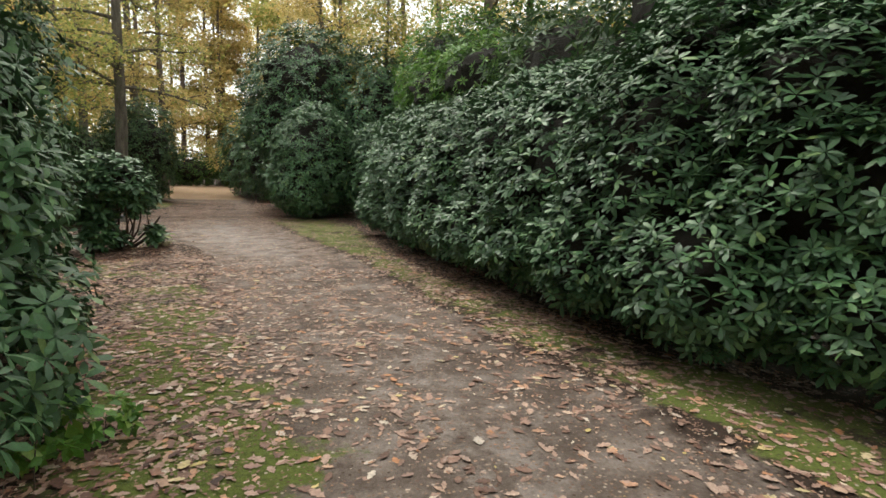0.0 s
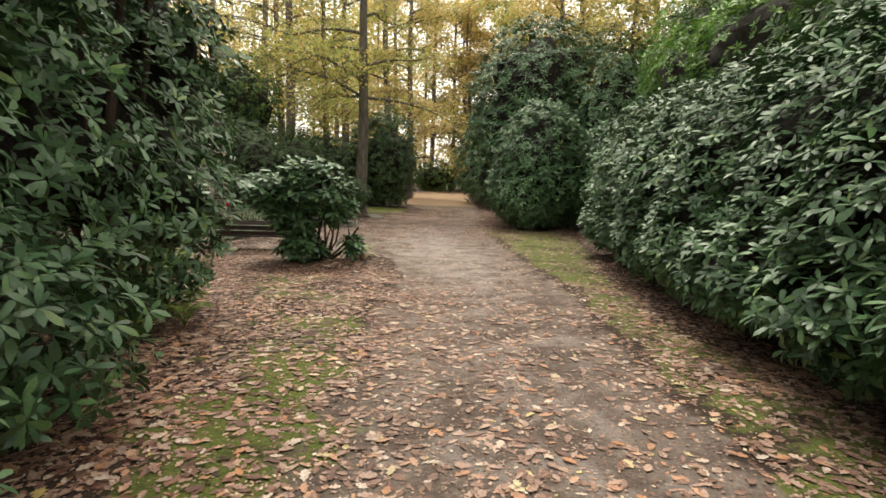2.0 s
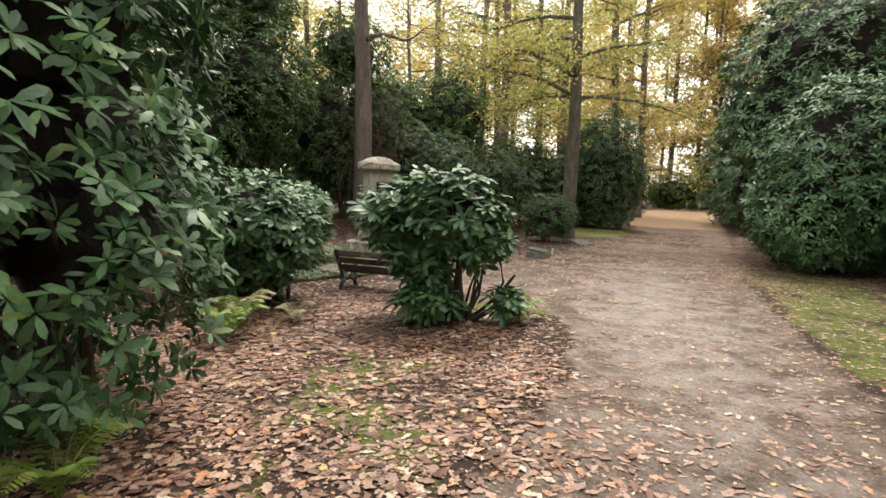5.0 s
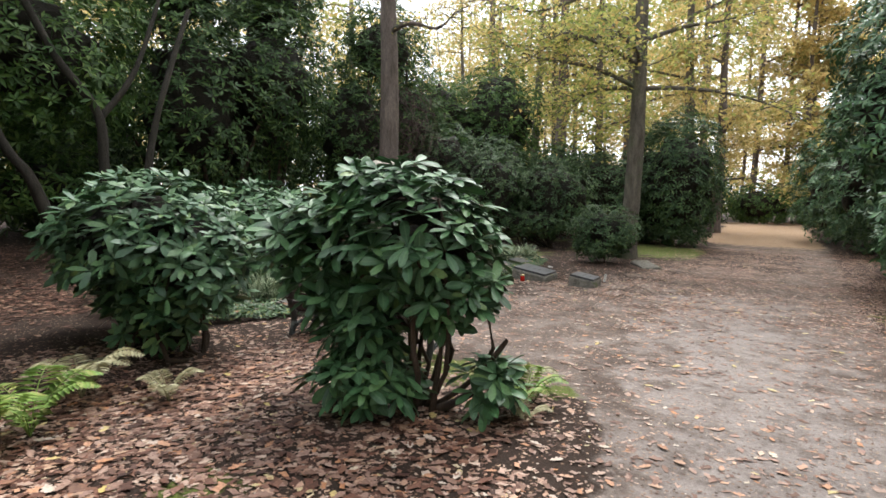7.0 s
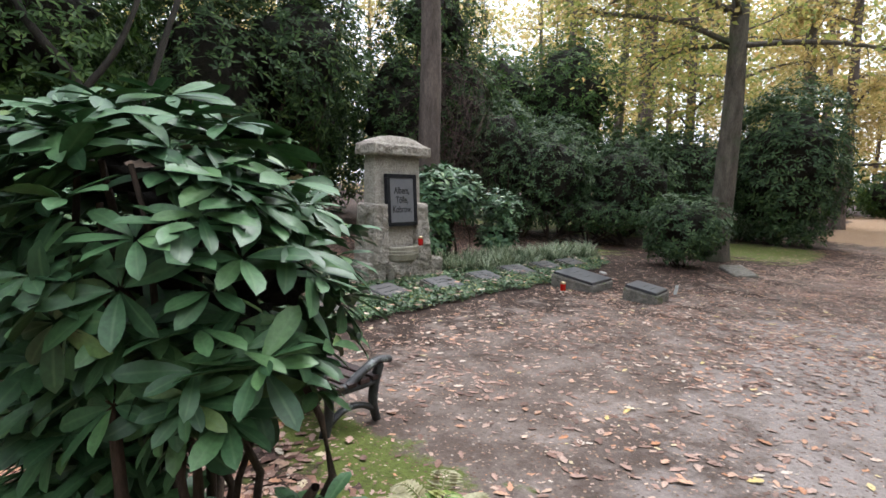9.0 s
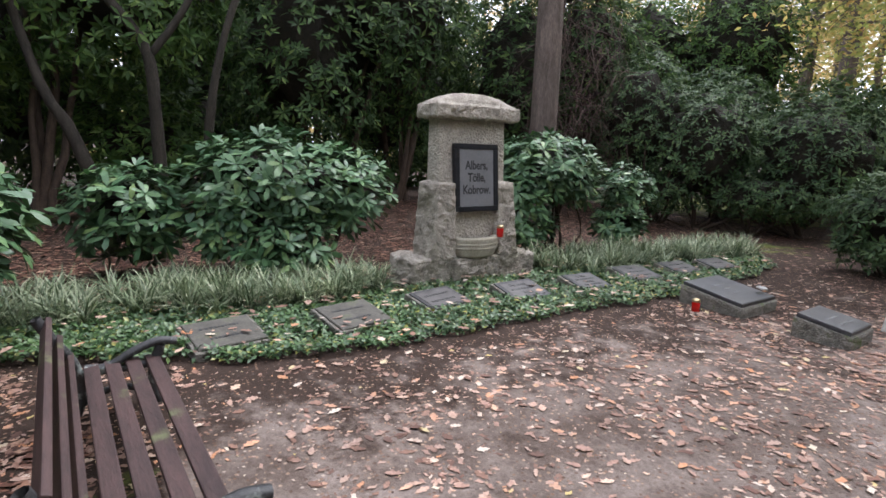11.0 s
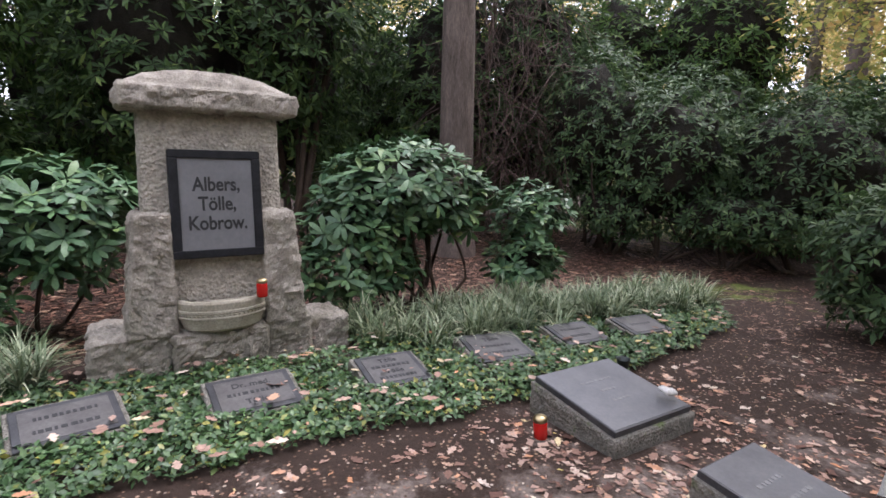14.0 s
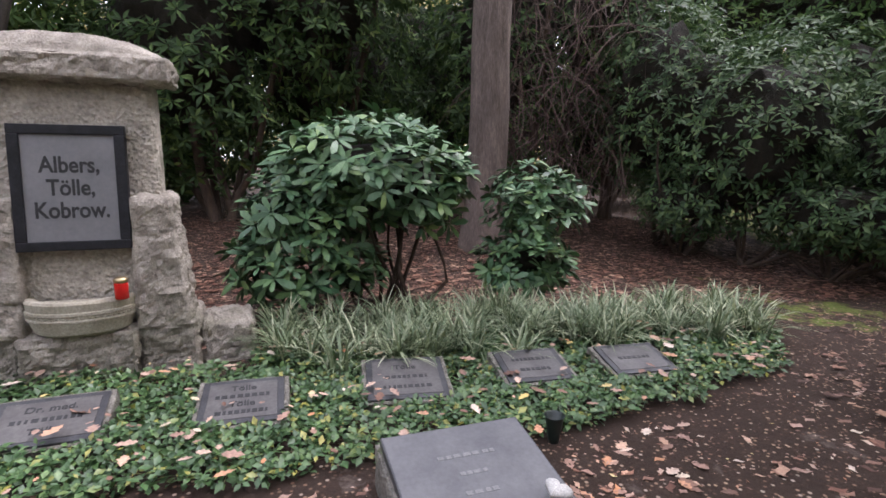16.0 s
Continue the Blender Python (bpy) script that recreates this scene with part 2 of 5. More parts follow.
def leaf_material(name, stops, rough, through=0.0, vein=0.25, gloss=0.5):
    """Leaves whose colour differs from leaf to leaf."""
    m, n, l, b = node_material(name)
    geo, inf = n.new("ShaderNodeNewGeometry"), n.new("ShaderNodeObjectInfo")
    add = n.new("ShaderNodeMath")
    add.operation = "ADD"
    l.new(geo.outputs["Random Per Island"], add.inputs[0])
    l.new(inf.outputs["Random"], add.inputs[1])
    fr = n.new("ShaderNodeMath")
    fr.operation = "FRACT"
    l.new(add.outputs[0], fr.inputs[0])
    r = ramp(n, stops)
    l.new(fr.outputs[0], r.inputs[0])
    big = noise_node(n, l, 1.3, 3)
    patch = ramp(n, [(0.3, (0.72, 0.74, 0.72)), (0.7, (1.2, 1.18, 1.1))])
    l.new(big.outputs["Fac"], patch.inputs[0])
    c = mix_node(n, l, "MULTIPLY", 1.0, r.outputs[0], patch.outputs[0])
    fine = noise_node(n, l, 60, 3)
    spots = ramp(n, [(0.35, (1 - vein, 1 - vein, 1 - vein)), (0.7, (1 + vein * 0.4,) * 3)])
    l.new(fine.outputs["Fac"], spots.inputs[0])
    c = mix_node(n, l, "MULTIPLY", 1.0, c, spots.outputs[0])
    at = n.new("ShaderNodeAttribute")
    at.attribute_name = "rib"
    line = ramp(n, [(0.8, (0, 0, 0)), (0.97, (0.32, 0.32, 0.32))])
    l.new(at.outputs["Fac"], line.inputs[0])
    c = mix_node(n, l, "MIX", line.outputs[0], c, (0.14, 0.22, 0.1))
    l.new(c, b.inputs["Base Color"])
    b.inputs["Roughness"].default_value = rough
    b.inputs["Specular IOR Level"].default_value = gloss
    bump_node(n, l, b, fine.outputs["Fac"], 0.25, 0.003)
    if through:
        tr = n.new("ShaderNodeBsdfTranslucent")
        l.new(c, tr.inputs["Color"])
        mx = n.new("ShaderNodeMixShader")
        mx.inputs[0].default_value = through
        l.new(b.outputs[0], mx.inputs[1])
        l.new(tr.outputs[0], mx.inputs[2])
        l.new(mx.outputs[0], n["Material Output"].inputs[0])
    return m


def rough_material(name, dark, light, scale, rough, bump, distance, extra=None, fine=8.0, spec=0.4, stretch=None, grain=(0.62, 1.25), pits=0.0):
    """A mineral or woody surface with coarse patches and fine grain."""
    m, n, l, b = node_material(name)
    big, small = noise_node(n, l, scale, 6), noise_node(n, l, scale * fine, 8, 0.7)
    if stretch:
        for q in (big, small):
            mp = n.new("ShaderNodeMapping")
            mp.inputs["Scale"].default_value = stretch
            src = q.inputs["Vector"].links[0].from_socket
            l.new(src, mp.inputs[0])
            l.new(mp.outputs[0], q.inputs["Vector"])
    r = ramp(n, [(0.3, dark), (0.72, light)])
    l.new(big.outputs["Fac"], r.inputs[0])
    g = ramp(n, [(0.3, (grain[0],) * 3), (0.7, (grain[1],) * 3)])
    l.new(small.outputs["Fac"], g.inputs[0])
    c = mix_node(n, l, "MULTIPLY", 1.0, r.outputs[0], g.outputs[0])
    if extra:
        colour, at, width, esc = extra
        e = noise_node(n, l, esc, 5)
        er = ramp(n, [(at, (0, 0, 0)), (at + width, (1, 1, 1))])
        l.new(e.outputs["Fac"], er.inputs[0])
        c = mix_node(n, l, "MIX", er.outputs[0], c, colour)
    l.new(c, b.inputs["Base Color"])
    b.inputs["Roughness"].default_value = rough
    b.inputs["Specular IOR Level"].default_value = spec
    h = n.new("ShaderNodeMath")
    h.operation = "ADD"
    l.new(big.outputs["Fac"], h.inputs[0])
    l.new(small.outputs["Fac"], h.inputs[1])
    height = h.outputs[0]
    if pits:
        tc = n.new("ShaderNodeTexCoord")
        vo = n.new("ShaderNodeTexVoronoi")
        vo.inputs["Scale"].default_value = pits
        l.new(tc.outputs["Object"], vo.inputs["Vector"])
        hp = n.new("ShaderNodeMath")
        hp.operation = "MULTIPLY_ADD"
        l.new(vo.outputs["Distance"], hp.inputs[0])
        hp.inputs[1].default_value = 0.9
        l.new(height, hp.inputs[2])
        height = hp.outputs[0]
    bump_node(n, l, b, height, bump, distance)
    return m


RHODO = leaf_material("rhododendron_leaf", [(0.0, (0.033, 0.08, 0.035)), (0.35, (0.056, 0.128, 0.052)), (0.75, (0.078, 0.166, 0.067)), (0.96, (0.112, 0.21, 0.077)), (1.0, (0.17, 0.25, 0.08))], 0.47, 0.0, 0.25, 0.42)
RHODO_PALE = leaf_material("pale_rhododendron_leaf", [(0.0, (0.046, 0.108, 0.052)), (0.5, (0.08, 0.16, 0.072)), (0.92, (0.12, 0.215, 0.09)), (1.0, (0.17, 0.25, 0.08))], 0.46, 0.0, 0.25, 0.4)
DARK_LEAF = leaf_material("dark_evergreen_leaf", [(0.0, (0.036, 0.068, 0.03)), (0.6, (0.068, 0.122, 0.05)), (1.0, (0.125, 0.185, 0.072))], 0.55, 0.25, 0.25, 0.3)
# Deep green, taken darker in place of shade from a canopy not built.
SHADED_YEW_LEAF = leaf_material("shaded_deep_green_leaf", [(0.0, (0.027, 0.052, 0.019)), (0.6, (0.058, 0.105, 0.036)), (0.93, (0.11, 0.175, 0.055)), (1.0, (0.18, 0.24, 0.07))], 0.62, 0.28, 0.25, 0.25)
MID_LEAF = leaf_material("mid_green_leaf", [(0.0, (0.04, 0.08, 0.02)), (0.6, (0.075, 0.145, 0.035)), (1.0, (0.16, 0.24, 0.06))], 0.55, 0.3, 0.25, 0.3)
FRESH_LEAF = leaf_material("fresh_green_leaf", [(0.0, (0.075, 0.18, 0.028)), (0.6, (0.125, 0.28, 0.042)), (1.0, (0.23, 0.36, 0.07))], 0.5, 0.3)
GOLD_LEAF = leaf_material("golden_autumn_leaf", [(0.0, (0.36, 0.31, 0.1)), (0.35, (0.6, 0.49, 0.2)), (0.7, (0.72, 0.52, 0.23)), (1.0, (0.74, 0.64, 0.28))], 0.6, 0.6)
OLIVE_LEAF = leaf_material("yellow_green_leaf", [(0.0, (0.2, 0.26, 0.075)), (0.5, (0.42, 0.43, 0.13)), (0.85, (0.62, 0.5, 0.18)), (1.0, (0.66, 0.4, 0.16))], 0.6, 0.6)
LITTER_LEAF = leaf_material("fallen_leaf", [(0.0, (0.13, 0.068, 0.052)), (0.2, (0.23, 0.128, 0.096)), (0.45, (0.345, 0.212, 0.172)), (0.74, (0.48, 0.335, 0.278)), (0.82, (0.5, 0.225, 0.11)), (0.96, (0.64, 0.54, 0.48)), (1.0, (0.58, 0.44, 0.15))], 0.62, 0.0, 0.3, 0.35)
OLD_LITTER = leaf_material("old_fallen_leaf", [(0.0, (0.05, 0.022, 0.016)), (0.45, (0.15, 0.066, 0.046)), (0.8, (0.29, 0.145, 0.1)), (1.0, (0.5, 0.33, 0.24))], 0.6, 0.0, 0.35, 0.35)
COVER_LEAF = leaf_material("ground_cover_leaf", [(0.0, (0.03, 0.072, 0.024)), (0.6, (0.066, 0.132, 0.044)), (0.9, (0.115, 0.19, 0.065)), (1.0, (0.32, 0.29, 0.06))], 0.45)
GRASS_LEAF = leaf_material("variegated_grass_blade", [(0.0, (0.07, 0.11, 0.05)), (0.5, (0.17, 0.225, 0.125)), (0.8, (0.32, 0.37, 0.235)), (1.0, (0.5, 0.52, 0.38))], 0.5, 0.15)
FERN_LEAF = leaf_material("fern_leaf", [(0.0, (0.15, 0.26, 0.045)), (0.7, (0.25, 0.36, 0.07)), (1.0, (0.4, 0.4, 0.13))], 0.55, 0.2)
DRY_FERN = leaf_material("dry_fern_leaf", [(0.0, (0.32, 0.28, 0.14)), (0.7, (0.45, 0.42, 0.26)), (1.0, (0.5, 0.44, 0.28))], 0.6, 0.2)
# Near-black cores inside the shrubs: the shade among the leaves put into colour.
CORE_SHADE = rough_material("shrub_core_shade", (0.014, 0.012, 0.008), (0.036, 0.028, 0.02), 9, 0.9, 1.0, 0.03)
DRY_TWIG = rough_material("dry_twig", (0.055, 0.036, 0.03), (0.125, 0.085, 0.07), 6, 0.9, 0.5, 0.01)
BARK_BROWN = rough_material("brown_bark", (0.03, 0.02, 0.014), (0.09, 0.06, 0.042), 14, 0.85, 0.8, 0.01, stretch=(1, 1, 0.3))
BARK_DARK = rough_material("dark_stem_bark", (0.016, 0.013, 0.009), (0.045, 0.037, 0.028), 12, 0.9, 0.8, 0.01, stretch=(1, 1, 0.3))
BARK_PINE = rough_material("pine_bark", (0.075, 0.058, 0.05), (0.2, 0.155, 0.135), 7, 0.9, 1.0, 0.02, extra=((0.06, 0.075, 0.04), 0.6, 0.14, 1.5), stretch=(1, 1, 0.22))
BARK_OAK = rough_material("oak_bark", (0.065, 0.055, 0.045), (0.2, 0.17, 0.135), 9, 0.9, 1.0, 0.02, extra=((0.09, 0.11, 0.06), 0.55, 0.15, 1.2), stretch=(1, 1, 0.25))
STONE_PITTED = rough_material("bush_hammered_sandstone", (0.3, 0.272, 0.228), (0.54, 0.488, 0.415), 6, 0.9, 1.0, 0.02, extra=((0.18, 0.165, 0.12), 0.6, 0.16, 2.6), fine=6, pits=42)
STONE_ROUGH = rough_material("rock_faced_sandstone", (0.25, 0.222, 0.188), (0.53, 0.475, 0.405), 9, 0.92, 1.0, 0.02, extra=((0.12, 0.115, 0.075), 0.56, 0.16, 2.2), fine=9)
BOWL_STONE = rough_material("pale_carved_stone", (0.29, 0.26, 0.2), (0.47, 0.43, 0.35), 6, 0.85, 0.6, 0.005, extra=((0.2, 0.19, 0.13), 0.62, 0.15, 4), fine=12)
CONCRETE = rough_material("mossy_cast_stone", (0.12, 0.112, 0.095), (0.27, 0.25, 0.215), 14, 0.95, 1.0, 0.012, extra=((0.1, 0.14, 0.035), 0.6, 0.12, 6), fine=7, grain=(0.5, 1.35), pits=60)
SLATE = rough_material("grey_slate", (0.135, 0.135, 0.142), (0.185, 0.185, 0.192), 4, 0.42, 0.15, 0.002, fine=10, grain=(0.9, 1.08))
WEDGE_SLATE = rough_material("sloping_stone_slate", (0.085, 0.085, 0.092), (0.135, 0.134, 0.14), 5, 0.34, 0.2, 0.002, fine=10, grain=(0.85, 1.12))
PLATE_SLATE = rough_material("worn_plate_slate", (0.06, 0.056, 0.056), (0.115, 0.108, 0.105), 6, 0.45, 0.2, 0.003, fine=8, grain=(0.8, 1.15))
WORN_SLATE = rough_material("weathered_brown_slate", (0.06, 0.056, 0.047), (0.11, 0.102, 0.086), 5, 0.75, 0.5, 0.004, extra=((0.07, 0.085, 0.035), 0.58, 0.14, 5), fine=9)
SLATE_DARK = rough_material("dark_slate", (0.028, 0.028, 0.032), (0.062, 0.062, 0.066), 6, 0.38, 0.25, 0.003, fine=12)
BLACK_FRAME = rough_material("black_stone_frame", (0.008, 0.008, 0.01), (0.02, 0.02, 0.024), 12, 0.5, 0.3, 0.002, spec=0.25)
INK = rough_material("black_lettering", (0.014, 0.014, 0.015), (0.032, 0.032, 0.034), 30, 0.5, 0.1, 0.001)
PALE_INK = rough_material("pale_lettering", (0.15, 0.15, 0.15), (0.22, 0.22, 0.22), 30, 0.6, 0.1, 0.001)
BENCH_WOOD = rough_material("dark_stained_wood", (0.03, 0.017, 0.016), (0.075, 0.042, 0.038), 10, 0.6, 0.6, 0.004, extra=((0.11, 0.12, 0.055), 0.58, 0.13, 5), stretch=(0.15, 1, 1))
IRON = rough_material("weathered_black_iron", (0.018, 0.018, 0.02), (0.06, 0.06, 0.06), 14, 0.5, 0.5, 0.004, extra=((0.27, 0.3, 0.28), 0.56, 0.1, 9))
RED_GLASS, _n, _l, _b = node_material("red_candle_glass")
_b.inputs["Base Color"].default_value = (0.48, 0.014, 0.01, 1)
_b.inputs["Roughness"].default_value = 0.18
_b.inputs["Subsurface Weight"].default_value = 0.3
_b.inputs["Subsurface Radius"].default_value = (0.03, 0.004, 0.002)
BRASS, _n, _l, _b = node_material("brass_lid")
_b.inputs["Base Color"].default_value = (0.42, 0.33, 0.19, 1)
_b.inputs["Metallic"].default_value = 1.0
_b.inputs["Roughness"].default_value = 0.38
VASE_GREEN = rough_material("dark_green_plastic", (0.01, 0.016, 0.014), (0.02, 0.03, 0.026), 20, 0.4, 0.1, 0.001)
WHITE_TAG = rough_material("white_plastic", (0.6, 0.6, 0.58), (0.75, 0.75, 0.73), 20, 0.5, 0.1, 0.001)
PALE_STONE = rough_material("pale_heart_stone", (0.4, 0.39, 0.37), (0.6, 0.58, 0.56), 20, 0.7, 0.4, 0.002)


def ground_material():
    """Packed path, litter soil, moss and sand, laid out by the plan's own masks."""
    m, n, l, b = node_material("woodland_ground")
    big, mid, fine = noise_node(n, l, 0.9, 5), noise_node(n, l, 5.5, 7, 0.65), noise_node(n, l, 110, 8, 0.8)
    patchy = noise_node(n, l, 2.6, 8, 0.68)
    grit = noise_node(n, l, 32, 9, 0.82)

    def mask(name, lo, hi):
        a = n.new("ShaderNodeAttribute")
        a.attribute_name = name
        s = n.new("ShaderNodeMath")
        s.operation = "MULTIPLY_ADD"
        l.new(patchy.outputs["Fac"], s.inputs[0])
        s.inputs[1].default_value = 2.0
        l.new(a.outputs["Fac"], s.inputs[2])
        r = ramp(n, [(lo, (0, 0, 0)), (hi, (1, 1, 1))])
        sub = n.new("ShaderNodeMath")
        sub.operation = "SUBTRACT"
        l.new(s.outputs[0], sub.inputs[0])
        sub.inputs[1].default_value = 1.0
        l.new(sub.outputs[0], r.inputs[0])
        return r.outputs[0]

    def two(dark, light, tex):
        r = ramp(n, [(0.32, dark), (0.68, light)])
        l.new(tex.outputs["Fac"], r.inputs[0])
        return r.outputs[0]

    soil = mix_node(n, l, "MIX", mid.outputs["Fac"], (0.022, 0.014, 0.01), two((0.034, 0.022, 0.017), (0.08, 0.05, 0.037), grit))
    worn = ramp(n, [(0.42, (0, 0, 0)), (0.62, (1, 1, 1))])
    l.new(patchy.outputs["Fac"], worn.inputs[0])
    dirt = mix_node(n, l, "MIX", worn.outputs[0], two((0.075, 0.055, 0.045), (0.18, 0.138, 0.114), grit), two((0.14, 0.11, 0.094), (0.33, 0.275, 0.24), grit))
    dirt = mix_node(n, l, "MULTIPLY", 1.0, dirt, two((0.66, 0.635, 0.63), (1.1, 1.1, 1.11), big))
    moss = mix_node(n, l, "MIX", mid.outputs["Fac"], two((0.036, 0.05, 0.012), (0.12, 0.165, 0.03), grit), two((0.07, 0.075, 0.022), (0.175, 0.2, 0.044), grit))
    sand = two((0.31, 0.2, 0.125), (0.45, 0.315, 0.21), mid)
    # Pale trodden earth, lightened further to carry the sheen on the path.
    dirt = mix_node(n, l, "MIX", mask("worn", 0.4, 0.9), dirt, two((0.2, 0.168, 0.152), (0.37, 0.32, 0.295), grit))
    c = mix_node(n, l, "MIX", mask("path", 0.35, 0.65), soil, dirt)
    c = mix_node(n, l, "MIX", mask("sand", 0.35, 0.65), c, sand)
    c = mix_node(n, l, "MIX", mask("moss", 0.42, 0.6), c, moss)
    tc = n.new("ShaderNodeTexCoord")
    vo = n.new("ShaderNodeTexVoronoi")
    vo.inputs["Scale"].default_value = 38.0
    l.new(tc.outputs["Object"], vo.inputs["Vector"])
    near = ramp(n, [(0.24, (1, 1, 1)), (0.4, (0, 0, 0))])
    l.new(vo.outputs["Distance"], near.inputs[0])
    tone = n.new("ShaderNodeSeparateColor")
    l.new(vo.outputs["Color"], tone.inputs[0])
    some = ramp(n, [(0.52, (0, 0, 0)), (0.56, (0.85, 0.85, 0.85))])
    l.new(tone.outputs[0], some.inputs[0])
    bits = ramp(n, [(0.0, (0.05, 0.028, 0.02)), (0.45, (0.2, 0.12, 0.08)), (0.8, (0.38, 0.26, 0.18)), (1.0, (0.46, 0.38, 0.32))])
    l.new(tone.outputs[1], bits.inputs[0])
    where = mix_node(n, l, "MULTIPLY", 1.0, near.outputs[0], some.outputs[0])
    c = mix_node(n, l, "MIX", where, c, bits.outputs[0])
    l.new(c, b.inputs["Base Color"])
    b.inputs["Roughness"].default_value = 0.92
    b.inputs["Specular IOR Level"].default_value = 0.25
    h = n.new("ShaderNodeMath")
    h.operation = "MULTIPLY_ADD"
    l.new(fine.outputs["Fac"], h.inputs[0])
    h.inputs[1].default_value = 0.5
    l.new(mid.outputs["Fac"], h.inputs[2])
    bump_node(n, l, b, h.outputs[0], 0.9, 0.02)
    return m


GROUND = ground_material()


# ---- plan of the ground ----
def smoothstep(a, b, x):
    t = np.clip((x - a) / (b - a), 0, 1)
    return t * t * (3 - 2 * t)


PATH_LEFT = np.array([(-4, 0.6), (2.5, 0.45), (4, 0.3), (6, 0.1), (7.5, 0.15), (9.7, -0.05), (11, -0.35), (11.9, -1.0), (12.4, -1.6), (13.4, -2.6)])
PATH_RIGHT = np.array([(-4, 3.5), (1.9, 3.3), (3.2, 3.2), (4.2, 2.9), (5.9, 2.68), (8.6, 2.4), (10, 2.25), (11.7, 1.8), (16.5, 0.95), (20, 0.6), (30, 0.0), (48, -1.9)])
RIGHT_EDGE = np.array([(-4, 5.6), (2.5, 4.9), (4.3, 4.0), (6.6, 3.8), (8, 3.4), (10.6, 3.3), (14.7, 3.5), (17.5, 3.2), (18, 1.2), (30, 0.5), (48, -1.9)])


def plan_masks(x, y):
    left = np.interp(y, PATH_LEFT[:, 0], PATH_LEFT[:, 1])
    left = np.where(y > 13.4, np.interp(y, [13.4, 15, 17.2, 19.5, 21, 24, 30, 48], [-4.3, -4.3, -4.1, -3.6, -2.8, -3.0, -3.6, -5.9]), left)
    left = np.where((y > 11.6) & (y <= 13.4), np.interp(y, [11.6, 11.75, 12.0, 13.4], [-0.9, -3.4, -4.0, -4.1]), left)
    right = np.interp(y, PATH_RIGHT[:, 0], PATH_RIGHT[:, 1])
    edge = np.interp(y, RIGHT_EDGE[:, 0], RIGHT_EDGE[:, 1])
    wide = np.interp(y, [11.5, 12.5, 15, 17, 19.5, 21], [0.3, 2.0, 2.2, 3.2, 3.2, 0.8])
    path = smoothstep(-0.35, 1.0, (x - left) / np.maximum(wide, 0.3) * 0.8) * smoothstep(-0.35, 0.25, right - x)
    dark = smoothstep(0.0, 0.6, x - left) * smoothstep(0.0, 1.0, right - x) * smoothstep(20.0, 22.0, y) * smoothstep(28.0, 26.0, y)
    moss = smoothstep(-0.15, 0.35, x - right) * smoothstep(0.05, -0.35, x - edge) * smoothstep(20, 16, y) * (0.57 + 0.22 * lump(np.stack([x, y, x * 0], 1).reshape(-1, 3), 2.6, 4).reshape(np.shape(x)))
    lm = np.interp(y, [0, 3, 4.7, 6, 7.5, 9.3], [0.6, 0.55, 0.15, -0.13, -0.5, -1.3])
    moss = np.maximum(moss, 0.95 * np.exp(-(((x - lm) / 0.75) ** 2)) * smoothstep(10.3, 8.5, y) * np.clip(0.72 + 0.6 * lump(np.stack([x, y, x * 0], -1).reshape(-1, 3), 3.4, 5).reshape(np.shape(x)), 0, 1))
    moss = np.maximum(moss, 0.85 * np.exp(-(((x + 1.8) / 1.2) ** 2) - ((y - 11.55) / 0.5) ** 2))
    moss = np.maximum(moss, 0.95 * smoothstep(-1.5, -2.0, x - right + 1.2) * np.exp(-(((y - 24.0) / 2.2) ** 2)) * smoothstep(-7, -5, x))
    moss = np.maximum(moss, 0.52 * np.exp(-(((x + 6.1) / 1.2) ** 2) - ((y - 20.6) / 1.1) ** 2))
    moss = np.maximum(moss, 1.1 * np.exp(-(((x + 12.5) / 2.6) ** 2) - ((y - 27.0) / 3.0) ** 2))
    moss = np.maximum(moss, 1.0 * np.exp(-(((x + 9.4) / 2.6) ** 2) - ((y - 25.2) / 1.7) ** 2))
    sand = smoothstep(27.5, 31, y) * smoothstep(-0.8, 0.2, x - left) * smoothstep(-0.3, 0.4, right - x) * smoothstep(60, 50, y)
    sand = np.maximum(sand, smoothstep(44, 47, y) * smoothstep(-9, -5, x) * smoothstep(3, 0, x) * smoothstep(60, 52, y))
    path = path * (1 - 0.7 * dark)
    path = np.maximum(path, 0.0) * smoothstep(35, 30, y)
    return path, moss, sand


def worn_sheen_mask(x, y):
    """The trodden middle of the clearing, with its pale sheen put into the colour."""
    return 0.85 * np.exp(-(((x - np.interp(y, [0, 8, 12, 16, 20], [2.2, 1.5, 0.4, -0.6, -1.2])) / np.interp(y, [8, 12], [0.95, 1.35])) ** 2)) * (0.55 + 0.45 * smoothstep(7.5, 12, y)) * smoothstep(19, 16.5, y)


def ground_height(x, y):
    p = np.stack([x, y, x * 0], 1)
    path, moss, sand = plan_masks(x, y)
    near = smoothstep(70, 40, np.abs(y - 12)) * smoothstep(50, 30, np.abs(x))
    h = 0.012 * lump(p, 3.1, 3) + 0.018 * lump(p, 1.1, 5) - 0.02 * path + 0.02 * moss
    h = h + 0.05 * np.exp(-(((x + 1.5) / 0.9) ** 2) - ((y - 10.7) / 0.6) ** 2)
    h = h + 0.35 * smoothstep(-7.5, -11.5, x) * near * smoothstep(24, 20, y)
    return h


def axis_steps(parts):
    return np.unique(np.concatenate([np.arange(a, b, s) for a, b, s in parts]))


